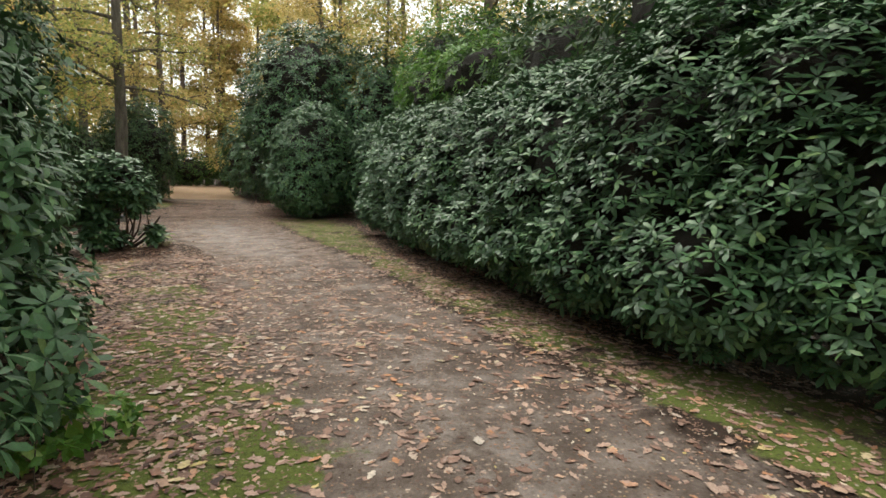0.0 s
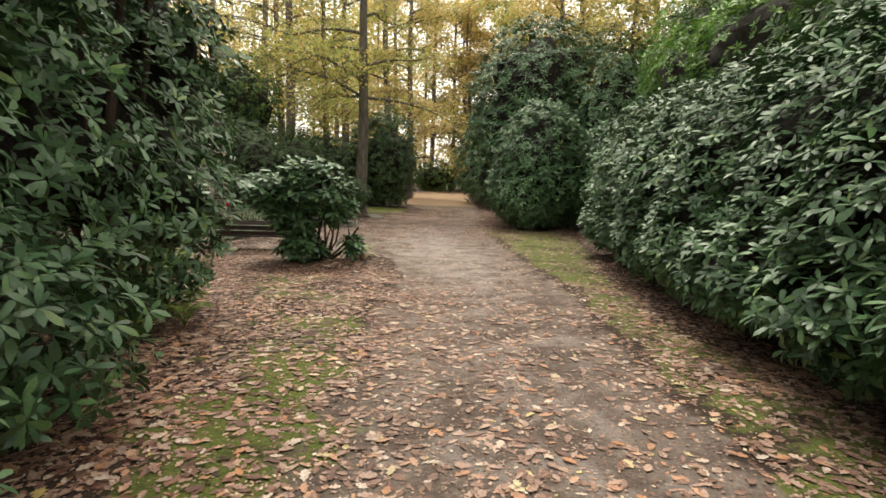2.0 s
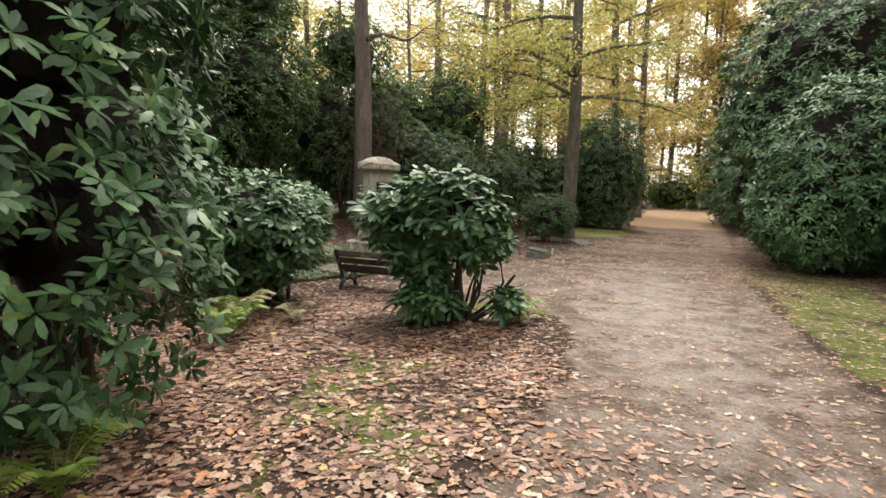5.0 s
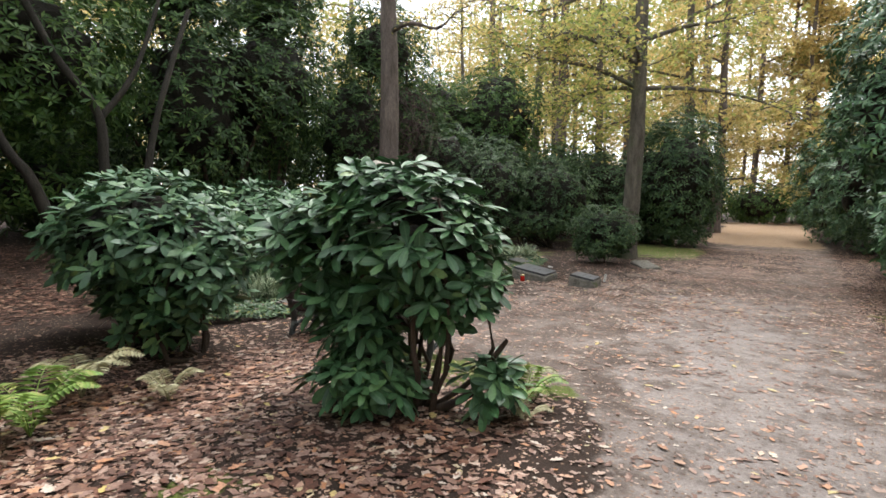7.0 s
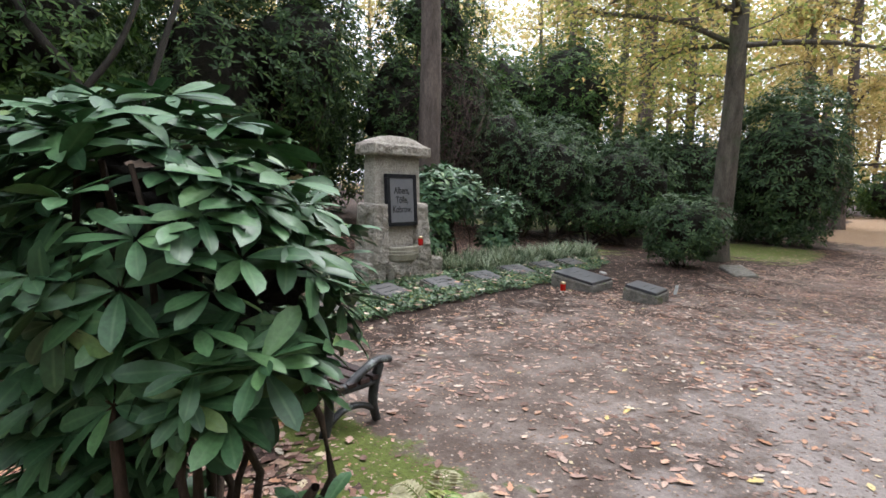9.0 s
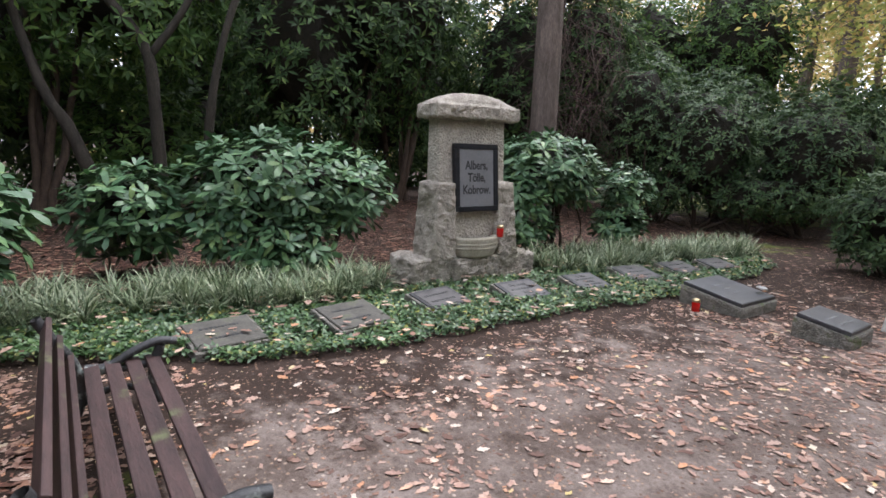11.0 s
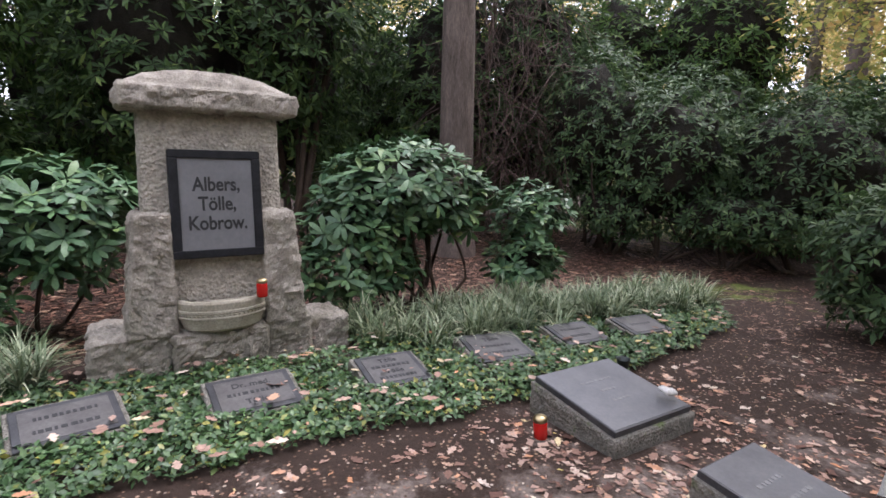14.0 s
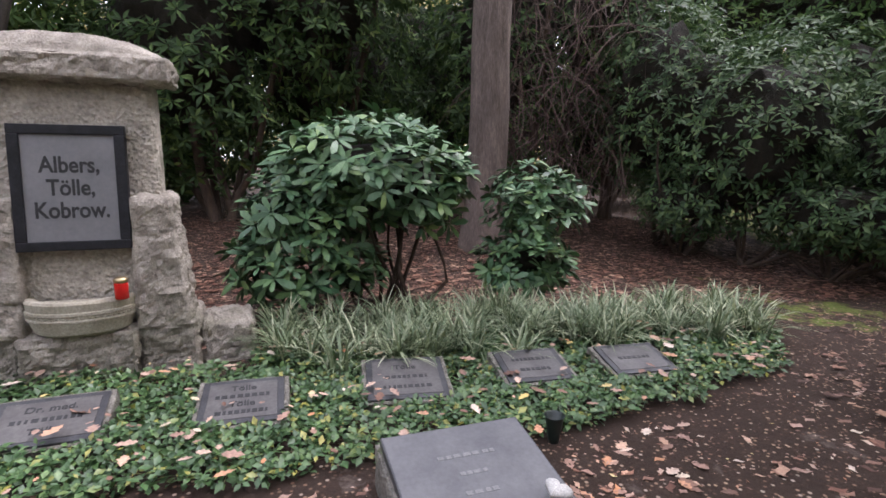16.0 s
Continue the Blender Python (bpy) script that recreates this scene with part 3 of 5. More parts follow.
gx = axis_steps([(-400, -60, 40), (-60, -14, 2.0), (-14, -6, 0.25), (-6, 5, 0.11), (5, 10, 0.5), (10, 60, 3.0), (60, 401, 40)])
gy = axis_steps([(-400, -40, 40), (-40, -2, 2.0), (-2, 20, 0.12), (20, 32, 0.3), (32, 60, 1.0), (60, 401, 30)])
XX, YY = np.meshgrid(gx, gy, indexing="ij")
fx, fy = XX.ravel(), YY.ravel()
fz = ground_height(fx, fy)
i, j = np.meshgrid(np.arange(len(gx) - 1), np.arange(len(gy) - 1), indexing="ij")
a = (i * len(gy) + j).ravel()
b, c, d = a + len(gy), a + len(gy) + 1, a + 1
me = tri_mesh("ground", np.stack([fx, fy, fz], 1), np.concatenate([np.stack([a, b, c], 1), np.stack([a, c, d], 1)]), GROUND)
for nm, values in zip(("path", "moss", "sand", "worn"), (*plan_masks(fx, fy), worn_sheen_mask(fx, fy))):
    me.attributes.new(nm, "FLOAT", "POINT").data.foreach_set("value", values.astype(np.float32))
ground = tagged(new("ground", me), "packed earth path with mossy edges and leaf litter", "ground", kind="structure")


# ---- evergreen shrubs along the path ----
def chain(points, rx, ry, rz, jitter=0.15):
    out = []
    for x, y, z in points:
        out.append((x + rng.normal(0, jitter), y, z + rng.normal(0, jitter * 0.5), rx * rng.uniform(0.9, 1.12), ry, rz * rng.uniform(0.92, 1.1)))
    return out


hedge_line = [(7.4, -1.2), (6.6, 0.4), (6.0, 1.8), (5.3, 3.1), (5.05, 4.4), (4.95, 5.8), (4.75, 7.2), (4.6, 8.6), (4.5, 10.0), (4.5, 11.4), (4.55, 12.8), (4.7, 14.3), (4.85, 15.6)]
hedge_skirt = [(5.2, 1.5), (4.75, 2.5), (4.35, 3.6), (4.05, 4.7), (3.95, 5.9), (3.9, 7.2), (3.8, 8.6), (3.75, 10.0), (3.8, 11.4), (3.85, 12.8)]
bush("rhododendron_hedge", "dense dark green rhododendron hedge beside the path", chain([(x, y, 1.4) for x, y in hedge_line], 1.3, 1.15, 1.62, 0.1) + [(4.85, 3.25, 2.1, 0.8, 0.75, 0.75), (5.0, 2.6, 1.5, 0.8, 0.75, 0.8)] + chain([(6.4, 2.0, 2.9), (5.9, 3.4, 2.9), (5.75, 4.8, 2.85)], 1.15, 1.15, 0.95, 0.05) + chain([(x, y, 0.72) for x, y in hedge_skirt], 0.74, 0.85, 0.58, 0.06), 0.115, 94, RHODO,
     foot=[(x - 0.55, y) for x, y in hedge_line[2:12:2]], stem=0.035, seed=3, floor=0.16, singles=(2.0, 2.5, 4.6, 5.5, 1.3, 300), category="hedge", inner=0.62, depth=0.22, lift=1.15, spread=(60, 100), bare=lambda p: p[:, 0] > np.interp(p[:, 1], [-1.2, 1.8, 5, 16], [7.6, 6.3, 5.5, 5.2]))
bush("tall_rhododendron", "tall dark rhododendron rising behind the hedge", chain([(x + 1.6, y + 0.5, 3.0) for x, y in hedge_line[1::2]], 1.5, 1.7, 2.2, 0.3), 0.18, 22, DARK_LEAF, template=SIMPLE, seed=5, foot=[(6.5, 6), (6.3, 11)], stem=0.06, category="shrub")
bush("rounded_rhododendron", "rounded glossy rhododendron at the bend of the path", [(2.45, 18.3, 1.9, 1.4, 1.5, 1.85), (3.3, 18.9, 1.6, 1.2, 1.4, 1.6), (2.0, 18.0, 1.1, 1.0, 1.2, 1.1), (4.4, 17.4, 1.5, 1.1, 1.2, 1.6)], 0.14, 70, RHODO, template=MID, seed=8, foot=[(2.4, 18.2)], floor=0.12)
bush("arching_rhododendron", "huge dark rhododendron arching over the path edge", [(2.6, 21.6, 4.4, 2.5, 2.4, 2.45), (1.6, 21.0, 3.2, 1.5, 1.5, 1.6), (2.6, 22.6, 1.9, 1.9, 2.0, 2.0), (5.0, 20.5, 3.2, 2.0, 2.4, 3.0)], 0.18, 36, RHODO, template=MID, seed=9, foot=[(2.2, 21.6), (1.8, 23)], stem=0.07, floor=0.3)
bush("fresh_green_shrub", "bright fresh green broadleaf shrub above the hedge", [(5.3, 11.2, 3.5, 0.95, 1.5, 1.0), (5.2, 13.6, 3.5, 1.0, 1.4, 1.1), (6.4, 16.2, 4.4, 1.8, 2.0, 1.8)], 0.12, 36, FRESH_LEAF, template=SIMPLE, seed=12, foot=[(6.4, 14)], stem=0.06)
bush("path_end_rhododendron", "grey-green rhododendron beside the sandy path", [(0.4, 33.5, 2.3, 2.0, 3.0, 2.6), (1.2, 29, 2.4, 1.6, 2.6, 2.7), (0.6, 39, 1.9, 2.0, 2.5, 2.2)], 0.2, 16, RHODO_PALE, template=SIMPLE, seed=13)
bush("path_end_shrub", "low grey-green shrub closing the end of the path", [(-5.0, 52, 1.3, 2.2, 1.5, 1.5), (-1.5, 53.5, 1.6, 2.4, 1.5, 1.9), (2.0, 52, 1.8, 2.2, 1.6, 2.2), (-8.5, 50, 1.6, 2.4, 1.6, 1.9)], 0.25, 16, MID_LEAF, template=SIMPLE, seed=14)

left_line = [(-1.9, -2.0), (-1.7, -0.6), (-1.45, 0.9), (-1.25, 2.4), (-1.35, 3.8), (-1.75, 5.2), (-2.0, 6.4), (-2.4, 7.2), (-3.3, 7.3)]
# Last chain is an unseen overhang, added to shade the hedge face below.
left_lobes = [(-1.75, 7.15, 1.0, 0.7, 0.65, 0.85), (-1.75, 7.1, 2.4, 0.7, 0.7, 1.0), (-0.45, 3.3, 0.55, 0.55, 0.55, 0.48), (-0.55, 3.3, 1.25, 0.5, 0.5, 0.55), (-0.75, 2.5, 0.55, 0.72, 0.7, 0.55), (-0.88, 3.2, 0.55, 0.82, 0.8, 0.55), (-1.0, 4.5, 0.6, 0.72, 0.8, 0.6), (-0.95, 3.3, 1.5, 0.8, 0.75, 0.9), (-1.0, 3.5, 2.7, 0.75, 0.75, 0.9)] + chain([(x, y, 1.5) for x, y in left_line], 1.05, 1.0, 1.6, 0.08) + chain([(x - 0.35, y, 3.6) for x, y in left_line], 1.25, 1.2, 1.7, 0.12) + chain([(x + 0.75, y, 5.0) for x, y in left_line[:8]], 1.25, 1.1, 0.7, 0.12)
bush("tall_rhododendron_hedge", "tall loose dark green rhododendron hedge over leaf litter", left_lobes, 0.118, 70, RHODO, depth=0.55, lift=0.75, seed=21, foot=[(x + 0.2, y) for x, y in left_line[2:]], stem=0.05, floor=0.18, inner=0.46, core_floor=0.95, singles=(-1.5, 2.2, 0.6, 7.6, 2.0, 300), category="hedge",
     bare=lambda p: (p[:, 0] < np.interp(p[:, 1], [0, 5, 7, 7.5], [-2.0, -2.3, -2.8, -9])) | (np.abs(p[:, 2] - 0.8 - 0.15 * lump(p, 3.0, 2)) < 0.3) & (p[:, 1] > 5.4) & (p[:, 1] < 6.5) & (p[:, 0] < -1.35) | ((p[:, 1] > 2.6) & (p[:, 2] < 3.2) & (lump(p, 2.4, 9) < -0.66)) | ((p[:, 2] > 3.3) & (rng.random(len(p)) < 0.55)))

bush("shrub_seedling", "small fresh green broadleaf seedling at the hedge foot", [(-0.12, 3.06, 0.2, 0.2, 0.18, 0.14), (0.06, 3.28, 0.12, 0.18, 0.2, 0.1)], 0.085, 90, FRESH_LEAF, template=BROAD, seed=19, inner=0, floor=0.03, foot=[(-0.12, 3.06)], stem=0.008, count=5, category="seedling")
young = bush("young_rhododendron", "young rhododendron with crooked stems beside the bench",
     [(-1.65, 10.63, 1.12, 0.66, 0.5, 0.44), (-1.42, 10.66, 1.31, 0.46, 0.42, 0.3), (-2.0, 10.57, 0.95, 0.38, 0.44, 0.38), (-1.2, 10.72, 0.97, 0.32, 0.38, 0.36), (-1.75, 10.45, 0.6, 0.3, 0.28, 0.22), (-1.7, 10.42, 0.3, 0.38, 0.28, 0.22), (-1.0, 10.85, 0.28, 0.18, 0.18, 0.16), (-1.32, 10.95, 1.08, 0.3, 0.28, 0.3), (-2.22, 10.5, 1.1, 0.38, 0.42, 0.36), (-1.64, 10.62, 1.42, 0.48, 0.42, 0.26), (-1.28, 10.48, 1.2, 0.32, 0.3, 0.28), (-1.2, 10.78, 1.14, 0.26, 0.26, 0.24)],
     0.16, 74, RHODO, template=FINE, seed=31, depth=0.5, inner=0.28, lift=1.6, spread=(62, 98), floor=0.08, stem=0.028, foot=[(-1.5, 10.68), (-1.42, 10.72)], singles=(-3, 9.5, 0, 12, 2.0, 300), count=8, category="shrub", core_floor=0.55, bare=lambda p: (p[:, 2] > 0.44) & (p[:, 2] < 0.76) & (p[:, 0] > -1.12))
crook = smooth_path([(-1.46, 10.7, -0.03), (-1.22, 10.76, 0.1), (-1.03, 10.8, 0.26), (-0.98, 10.8, 0.4), (-0.86, 10.82, 0.58)], 14)
v, t = tube_arrays(crook - [young.location.x, young.location.y, 0], np.linspace(0.034, 0.014, 14), 8, 0.07)
crook_ob = new("stem", tri_mesh("stem", v, t, BARK_BROWN))
crook_ob.parent = young
bush("spreading_rhododendron", "broad grey-green rhododendron behind the bench", [(-4.4, 10.3, 1.0, 1.1, 0.75, 0.65), (-3.8, 10.3, 0.85, 0.55, 0.5, 0.5), (-5.0, 10.2, 0.95, 0.62, 0.6, 0.56), (-4.2, 10.2, 0.45, 0.7, 0.4, 0.4)], 0.15, 60, RHODO_PALE, seed=33, lift=1.2, depth=0.4, inner=0.55, stem=0.03, foot=[(-4.45, 10.25), (-3.8, 10.4)], count=8, core_floor=0.4)
bush("spreading_rhododendron", "broad grey-green rhododendron beside the gravestone", [(-6.75, 12.8, 1.05, 0.8, 0.85, 0.58), (-6.9, 13.65, 0.95, 0.65, 0.65, 0.56), (-6.6, 12.5, 0.6, 0.5, 0.55, 0.38), (-6.35, 12.95, 0.42, 0.5, 0.6, 0.3), (-7.0, 11.5, 0.7, 0.6, 0.6, 0.5)], 0.165, 54, RHODO_PALE, seed=35, lift=1.2, depth=0.45, inner=0.5, stem=0.03, foot=[(-6.6, 12.85), (-6.8, 13.5)], count=8, singles=(-7, 11, -5, 15, 2, 200), core_floor=0.5)
bush("spreading_rhododendron", "rounded grey-green rhododendron beside the gravestone", [(-6.75, 16.6, 1.25, 0.75, 0.86, 0.46), (-6.65, 16.1, 0.9, 0.5, 0.5, 0.42), (-6.7, 17.0, 1.1, 0.5, 0.5, 0.36), (-6.5, 15.9, 0.5, 0.34, 0.42, 0.3), (-6.6, 16.3, 0.5, 0.34, 0.4, 0.26)], 0.155, 62, RHODO_PALE, seed=37, lift=1.2, depth=0.45, inner=0.5, stem=0.03, foot=[(-6.7, 16.65), (-6.75, 16.95)], count=8, singles=(-8, 15, -6, 18, 2, 300), core_floor=0.6)
bush("small_rhododendron", "small upright rhododendron with narrow pale leaves", [(-6.65, 18.1, 0.95, 0.38, 0.45, 0.38), (-6.6, 18.0, 0.45, 0.38, 0.45, 0.32)], 0.13, 80, RHODO_PALE, seed=39, lift=1.2, depth=0.5, inner=0.4, stem=0.02, foot=[(-6.65, 18.05)], count=8, core_floor=0.3)
bush("low_shrub", "low dark shrub at the corner of the grave plot", [(-3.85, 20.1, 0.78, 0.9, 0.72, 0.58), (-3.95, 20.05, 0.4, 0.6, 0.5, 0.35)], 0.11, 90, DARK_LEAF, template=MID, seed=41, depth=0.4, inner=0.6, stem=0.02, foot=[(-3.9, 20.1)], core_floor=0.3)
bush("rounded_evergreen", "large rounded dark evergreen beside the path", [(-4.0, 26.6, 2.1, 1.45, 1.5, 2.2), (-4.9, 27.2, 1.9, 1.3, 1.4, 2.0)], 0.17, 42, DARK_LEAF, template=MID, seed=43, foot=[(-4, 26.5)])
for lobes, seed in (([(-9.2, 23.6, 2.0, 1.7, 1.5, 1.6), (-7.6, 24.6, 1.7, 1.6, 1.5, 1.45), (-6.2, 25.8, 1.7, 1.4, 1.4, 1.5)], 45), ([(-8.0, 21.6, 1.7, 1.3, 1.0, 1.3), (-6.4, 22.6, 1.5, 1.3, 1.0, 1.2), (-9.3, 21.2, 2.2, 1.2, 1.0, 1.5), (-7.0, 21.9, 0.78, 1.5, 0.75, 0.46), (-8.7, 21.2, 0.8, 0.9, 0.7, 0.5)], 47), ([(-10.4, 25.6, 4.2, 1.8, 1.7, 2.4), (-8.6, 27.6, 2.1, 1.8, 1.7, 1.5), (-12.0, 24.2, 3.8, 1.6, 1.6, 2.4)], 48)):
    bush("evergreen_thicket", "dark dense evergreen thicket with low trailing branches", lobes, 0.12 if seed == 47 else 0.17, 54 if seed == 47 else 34, DARK_LEAF if seed != 48 else MID_LEAF, template=SIMPLE if seed == 48 else MID, seed=seed, depth=0.45, inner=0.66, foot=[q[:2] for q in lobes], stem=0.04, floor={45: 0.5, 47: 0.3, 48: 0.3}[seed], core_floor=0.6, group="thickets behind the graves")
for lobes, foot, seed in (
    ([(-12.5, 9.0, 4.0, 2.2, 2.0, 2.4), (-11.0, 11.2, 3.9, 1.8, 2.0, 1.9), (-10.6, 8.6, 3.0, 1.5, 1.6, 1.8), (-12, 11.5, 1.4, 1.2, 1.4, 1.2), (-11.6, 9.5, 6.6, 1.9, 2.4, 1.7)], [(-10.4, 10.2)], 51),
    ([(-11.4, 14.3, 3.4, 1.7, 1.8, 2.6), (-12.8, 16.3, 3.2, 1.8, 2.0, 3.0), (-11.2, 16.2, 4.2, 1.6, 1.8, 2.0), (-11.8, 14.2, 6.6, 1.8, 2.0, 1.9), (-12.2, 16.8, 6.6, 1.5, 1.6, 1.6)], [(-11.2, 14.6), (-11.6, 16.4)], 53),
    ([(-11.8, 19.6, 3.2, 1.5, 1.7, 2.7), (-12.8, 22.4, 3.0, 1.8, 2.0, 2.8), (-11.0, 21.0, 3.8, 1.3, 1.5, 1.9), (-11.6, 20.6, 6.0, 1.4, 1.7, 1.5)], [(-11.0, 19.8), (-11.4, 21.4)], 55),
    ([(-6.4, 6.6, 2.6, 1.9, 1.8, 2.4), (-8.6, 7.8, 3.0, 1.9, 1.6, 2.6), (-4.6, 7.0, 3.4, 1.4, 1.4, 1.8), (-8.8, 7.8, 6.0, 1.8, 1.7, 1.8)], [(-6.2, 7.0), (-8.2, 8.0)], 57),
    ([(-16, 13, 3.4, 2.4, 3.2, 3.4), (-16.5, 19, 3.4, 2.4, 3.2, 3.4), (-15.5, 7, 3.4, 2.4, 3.2, 3.4), (-14.5, 10, 2.4, 1.6, 2.4, 2.2), (-13.5, 12.5, 1.6, 1.2, 1.6, 1.5), (-17, 25, 2.4, 2.4, 3.0, 2.6)], [], 59),
):
    evergreen = bush("tall_evergreen", "tall dark evergreen shrub with bare leaning stems", lobes, 0.18 if seed < 58 else 0.26, 27 if seed < 58 else 13, MID_LEAF if seed == 51 else SHADED_YEW_LEAF, seed=seed, depth=0.42, inner=0.52 if seed != 51 else 0.42, foot=foot, stem=0.085, floor=0.9 if seed < 56 else 0.3, group="evergreens behind the graves", template=SIMPLE, core_floor=1.0)
    if seed == 51:
        for ctrl, r in (([(-9.5, 11.8, -0.05), (-9.5, 11.76, 1.9), (-9.5, 11.68, 2.76), (-9.6, 11.12, 3.6), (-9.8, 10.6, 4.9)], 0.1), ([(-9.5, 11.7, 2.6), (-9.5, 12.29, 3.5), (-9.6, 12.8, 4.9)], 0.06),
                        ([(-9.65, 12.4, -0.05), (-9.5, 12.46, 1.68), (-9.5, 12.75, 3.1), (-9.7, 13.4, 4.9)], 0.08), ([(-9.5, 11.2, -0.05), (-9.5, 10.75, 1.5), (-9.7, 10.4, 2.2), (-10.0, 10.0, 3.8)], 0.1)):
            v, t = tube_arrays(smooth_path(ctrl, 16) - np.array(evergreen.location), np.linspace(r, r * 0.5, 16), 9, 0.06)
            limb = new("stem", tri_mesh("stem", v, t, BARK_DARK))
            limb.parent = evergreen


# ---- trees ----
def trunk_arrays(x, y, height, r0, r1, lean=(0, 0), sides=14, n=22):
    s = np.linspace(0, 1, n)
    p = np.stack([x + lean[0] * s + 0.06 * np.sin(s * 7 + x), y + lean[1] * s + 0.06 * np.sin(s * 5 + y), -0.1 + s * (height + 0.1)], 1)
    r = r0 + (r1 - r0) * s + 0.45 * r0 * np.exp(-s * height / 0.35)
    return p, tube_arrays(p, r, sides, 0.03)


def branch_tree(p, r0, starts, seed, reach, droop):
    """Limbs with side twigs; returns their arrays and the places where leaves grow."""
    pieces, tips = [], []
    for at, direction, length in starts:
        k = int(at * (len(p) - 1))
        b = p[k]
        d = unit(np.asarray(direction, float))
        ctrl = [b, b + d * length * 0.35 + [0, 0, 0.1], b + d * length * 0.7 + rng.normal(0, 0.12, 3), b + d * length + [0, 0, -droop * length] + rng.normal(0, 0.2, 3)]
        q = smooth_path(ctrl, 10)
        pieces.append(tube_arrays(q, np.linspace(r0, r0 * 0.15, 10), 5, 0.05))
        for m in range(2, 10):
            for _ in range(reach):
                e = unit(d + rng.normal(0, 0.75, 3) * [1, 1, 0.6])
                tw = smooth_path([q[m], q[m] + e * 0.35 + [0, 0, 0.03], q[m] + e * rng.uniform(0.6, 1.1) + [0, 0, -0.12]], 4)
                pieces.append(tube_arrays(tw, np.linspace(r0 * 0.18, 0.004, 4), 3))
                tips += [tw[1], tw[2], tw[3]]
    return join(pieces), np.array(tips)


def scatter_leaves(centres, each, radius, length, template, flat=0.5):
    c = np.repeat(centres, each, 0)
    base = c + rng.normal(0, radius, c.shape) * [1, 1, 0.7]
    ahead = unit(rng.normal(size=c.shape) * [1, 1, 0.5] + [0, 0, -0.3])
    up = unit(rng.normal(size=c.shape) * flat + [0, 0, 1])
    return leaves(template, base, ahead, up, length * rng.uniform(0.7, 1.25, len(c)))


def tree(x, y, height, r0, label, leaf, bark, limbs, seed, each=7, leaf_size=0.11, low=0.25, spread=3.0, droop=0.05, given=(), lean=(0, 0), reach=2, template=BROAD, name="autumn_tree", group=""):
    ob = thing(name, pose(x, y, 0), label, "tree", group)
    p, (v, t) = trunk_arrays(0, 0, height, r0, r0 * 0.35, lean)
    to = new("trunk", tri_mesh("trunk", v, t, bark))
    to.parent = ob
    starts = list(given)
    for i in range(limbs):
        at = low + (0.97 - low) * (i + rng.random() * 0.6) / limbs
        ang = rng.uniform(0, 6.3)
        starts.append((at, (math.cos(ang), math.sin(ang), rng.uniform(-0.1, 0.45)), spread * (1.15 - 0.6 * at) * rng.uniform(0.7, 1.15)))
    (v, t), tips = branch_tree(p, r0 * 0.3, starts, seed, reach, droop)
    stuff("branchwork", v, t, bark, ob)
    v, t = scatter_leaves(tips, each, 0.22 if leaf_size < 0.16 or leaf_size == 0.17 else 0.45, leaf_size, template)
    stuff("crown", v, t, leaf, ob)
    return ob


tree(-3.86, 21.55, 11, 0.22, "oak with thin golden autumn leaves beside the path", OLIVE_LEAF, BARK_OAK, 12, 61, each=9, leaf_size=0.12, low=0.38, spread=3.6, lean=(0.5, -0.9), name="oak_tree",
     given=[(0.5, (1, 0.1, 0.12), 2.6), (0.42, (1, 0.05, -0.18), 3.4), (0.52, (-1, 0.1, 0.3), 2.4), (0.4, (-0.9, -0.3, -0.1), 1.8), (0.45, (0.2, -1, 0.1), 2.2)])
tree(-9.2, 18.4, 15, 0.29, "tall straight pine trunk behind the gravestone", OLIVE_LEAF, BARK_PINE, 9, 62, each=3, leaf_size=0.1, low=0.4, spread=2.4, lean=(-0.2, 0.0), name="pine_tree")
tree(-4.8, 36.5, 14, 0.24, "slender tree with golden autumn leaves", GOLD_LEAF, BARK_PINE, 18, 63, each=10, leaf_size=0.17, low=0.25, spread=3.4, group="autumn trees beyond the bend")
tree(5.3, 20.4, 9, 0.1, "slim yellow-leaved tree rising between the rhododendrons", OLIVE_LEAF, BARK_OAK, 16, 64, each=9, leaf_size=0.11, low=0.42, spread=1.6, name="birch_tree")
tree(8.6, 15.5, 11, 0.16, "green broadleaf tree standing behind the hedge", FRESH_LEAF, BARK_OAK, 18, 66, each=14, leaf_size=0.13, low=0.3, spread=3.2, name="broadleaf_tree")
tree(-7.4, 28.0, 12, 0.18, "slim tree with yellow-green autumn leaves", OLIVE_LEAF, BARK_PINE, 18, 65, each=9, leaf_size=0.16, low=0.25, spread=3.4, group="autumn trees beyond the bend")
woods = [(-13.4, 33.6), (-12.7, 35.2), (-17.6, 36), (-20, 37), (-8, 33), (-10.5, 31), (-6.0, 36), (-6.2, 56), (2.6, 43), (4.6, 29.5), (8.4, 23.5), (5.2, 31), (4.5, 36), (-12, 44), (-7.5, 45), (-17, 47), (-22, 43), (-26, 36), (-25, 28),
         (-20, 27), (-22, 19), (-21, 11), (-18, 3), (7.8, 27), (9, 20), (10, 12), (11, 4), (7, 48), (0.5, 57), (-3.2, 60), (-8, 63), (-12, 58), (3.5, 62), (-20, 60), (-11, -4), (-7, 1), (6, -9), (-3, -10)]
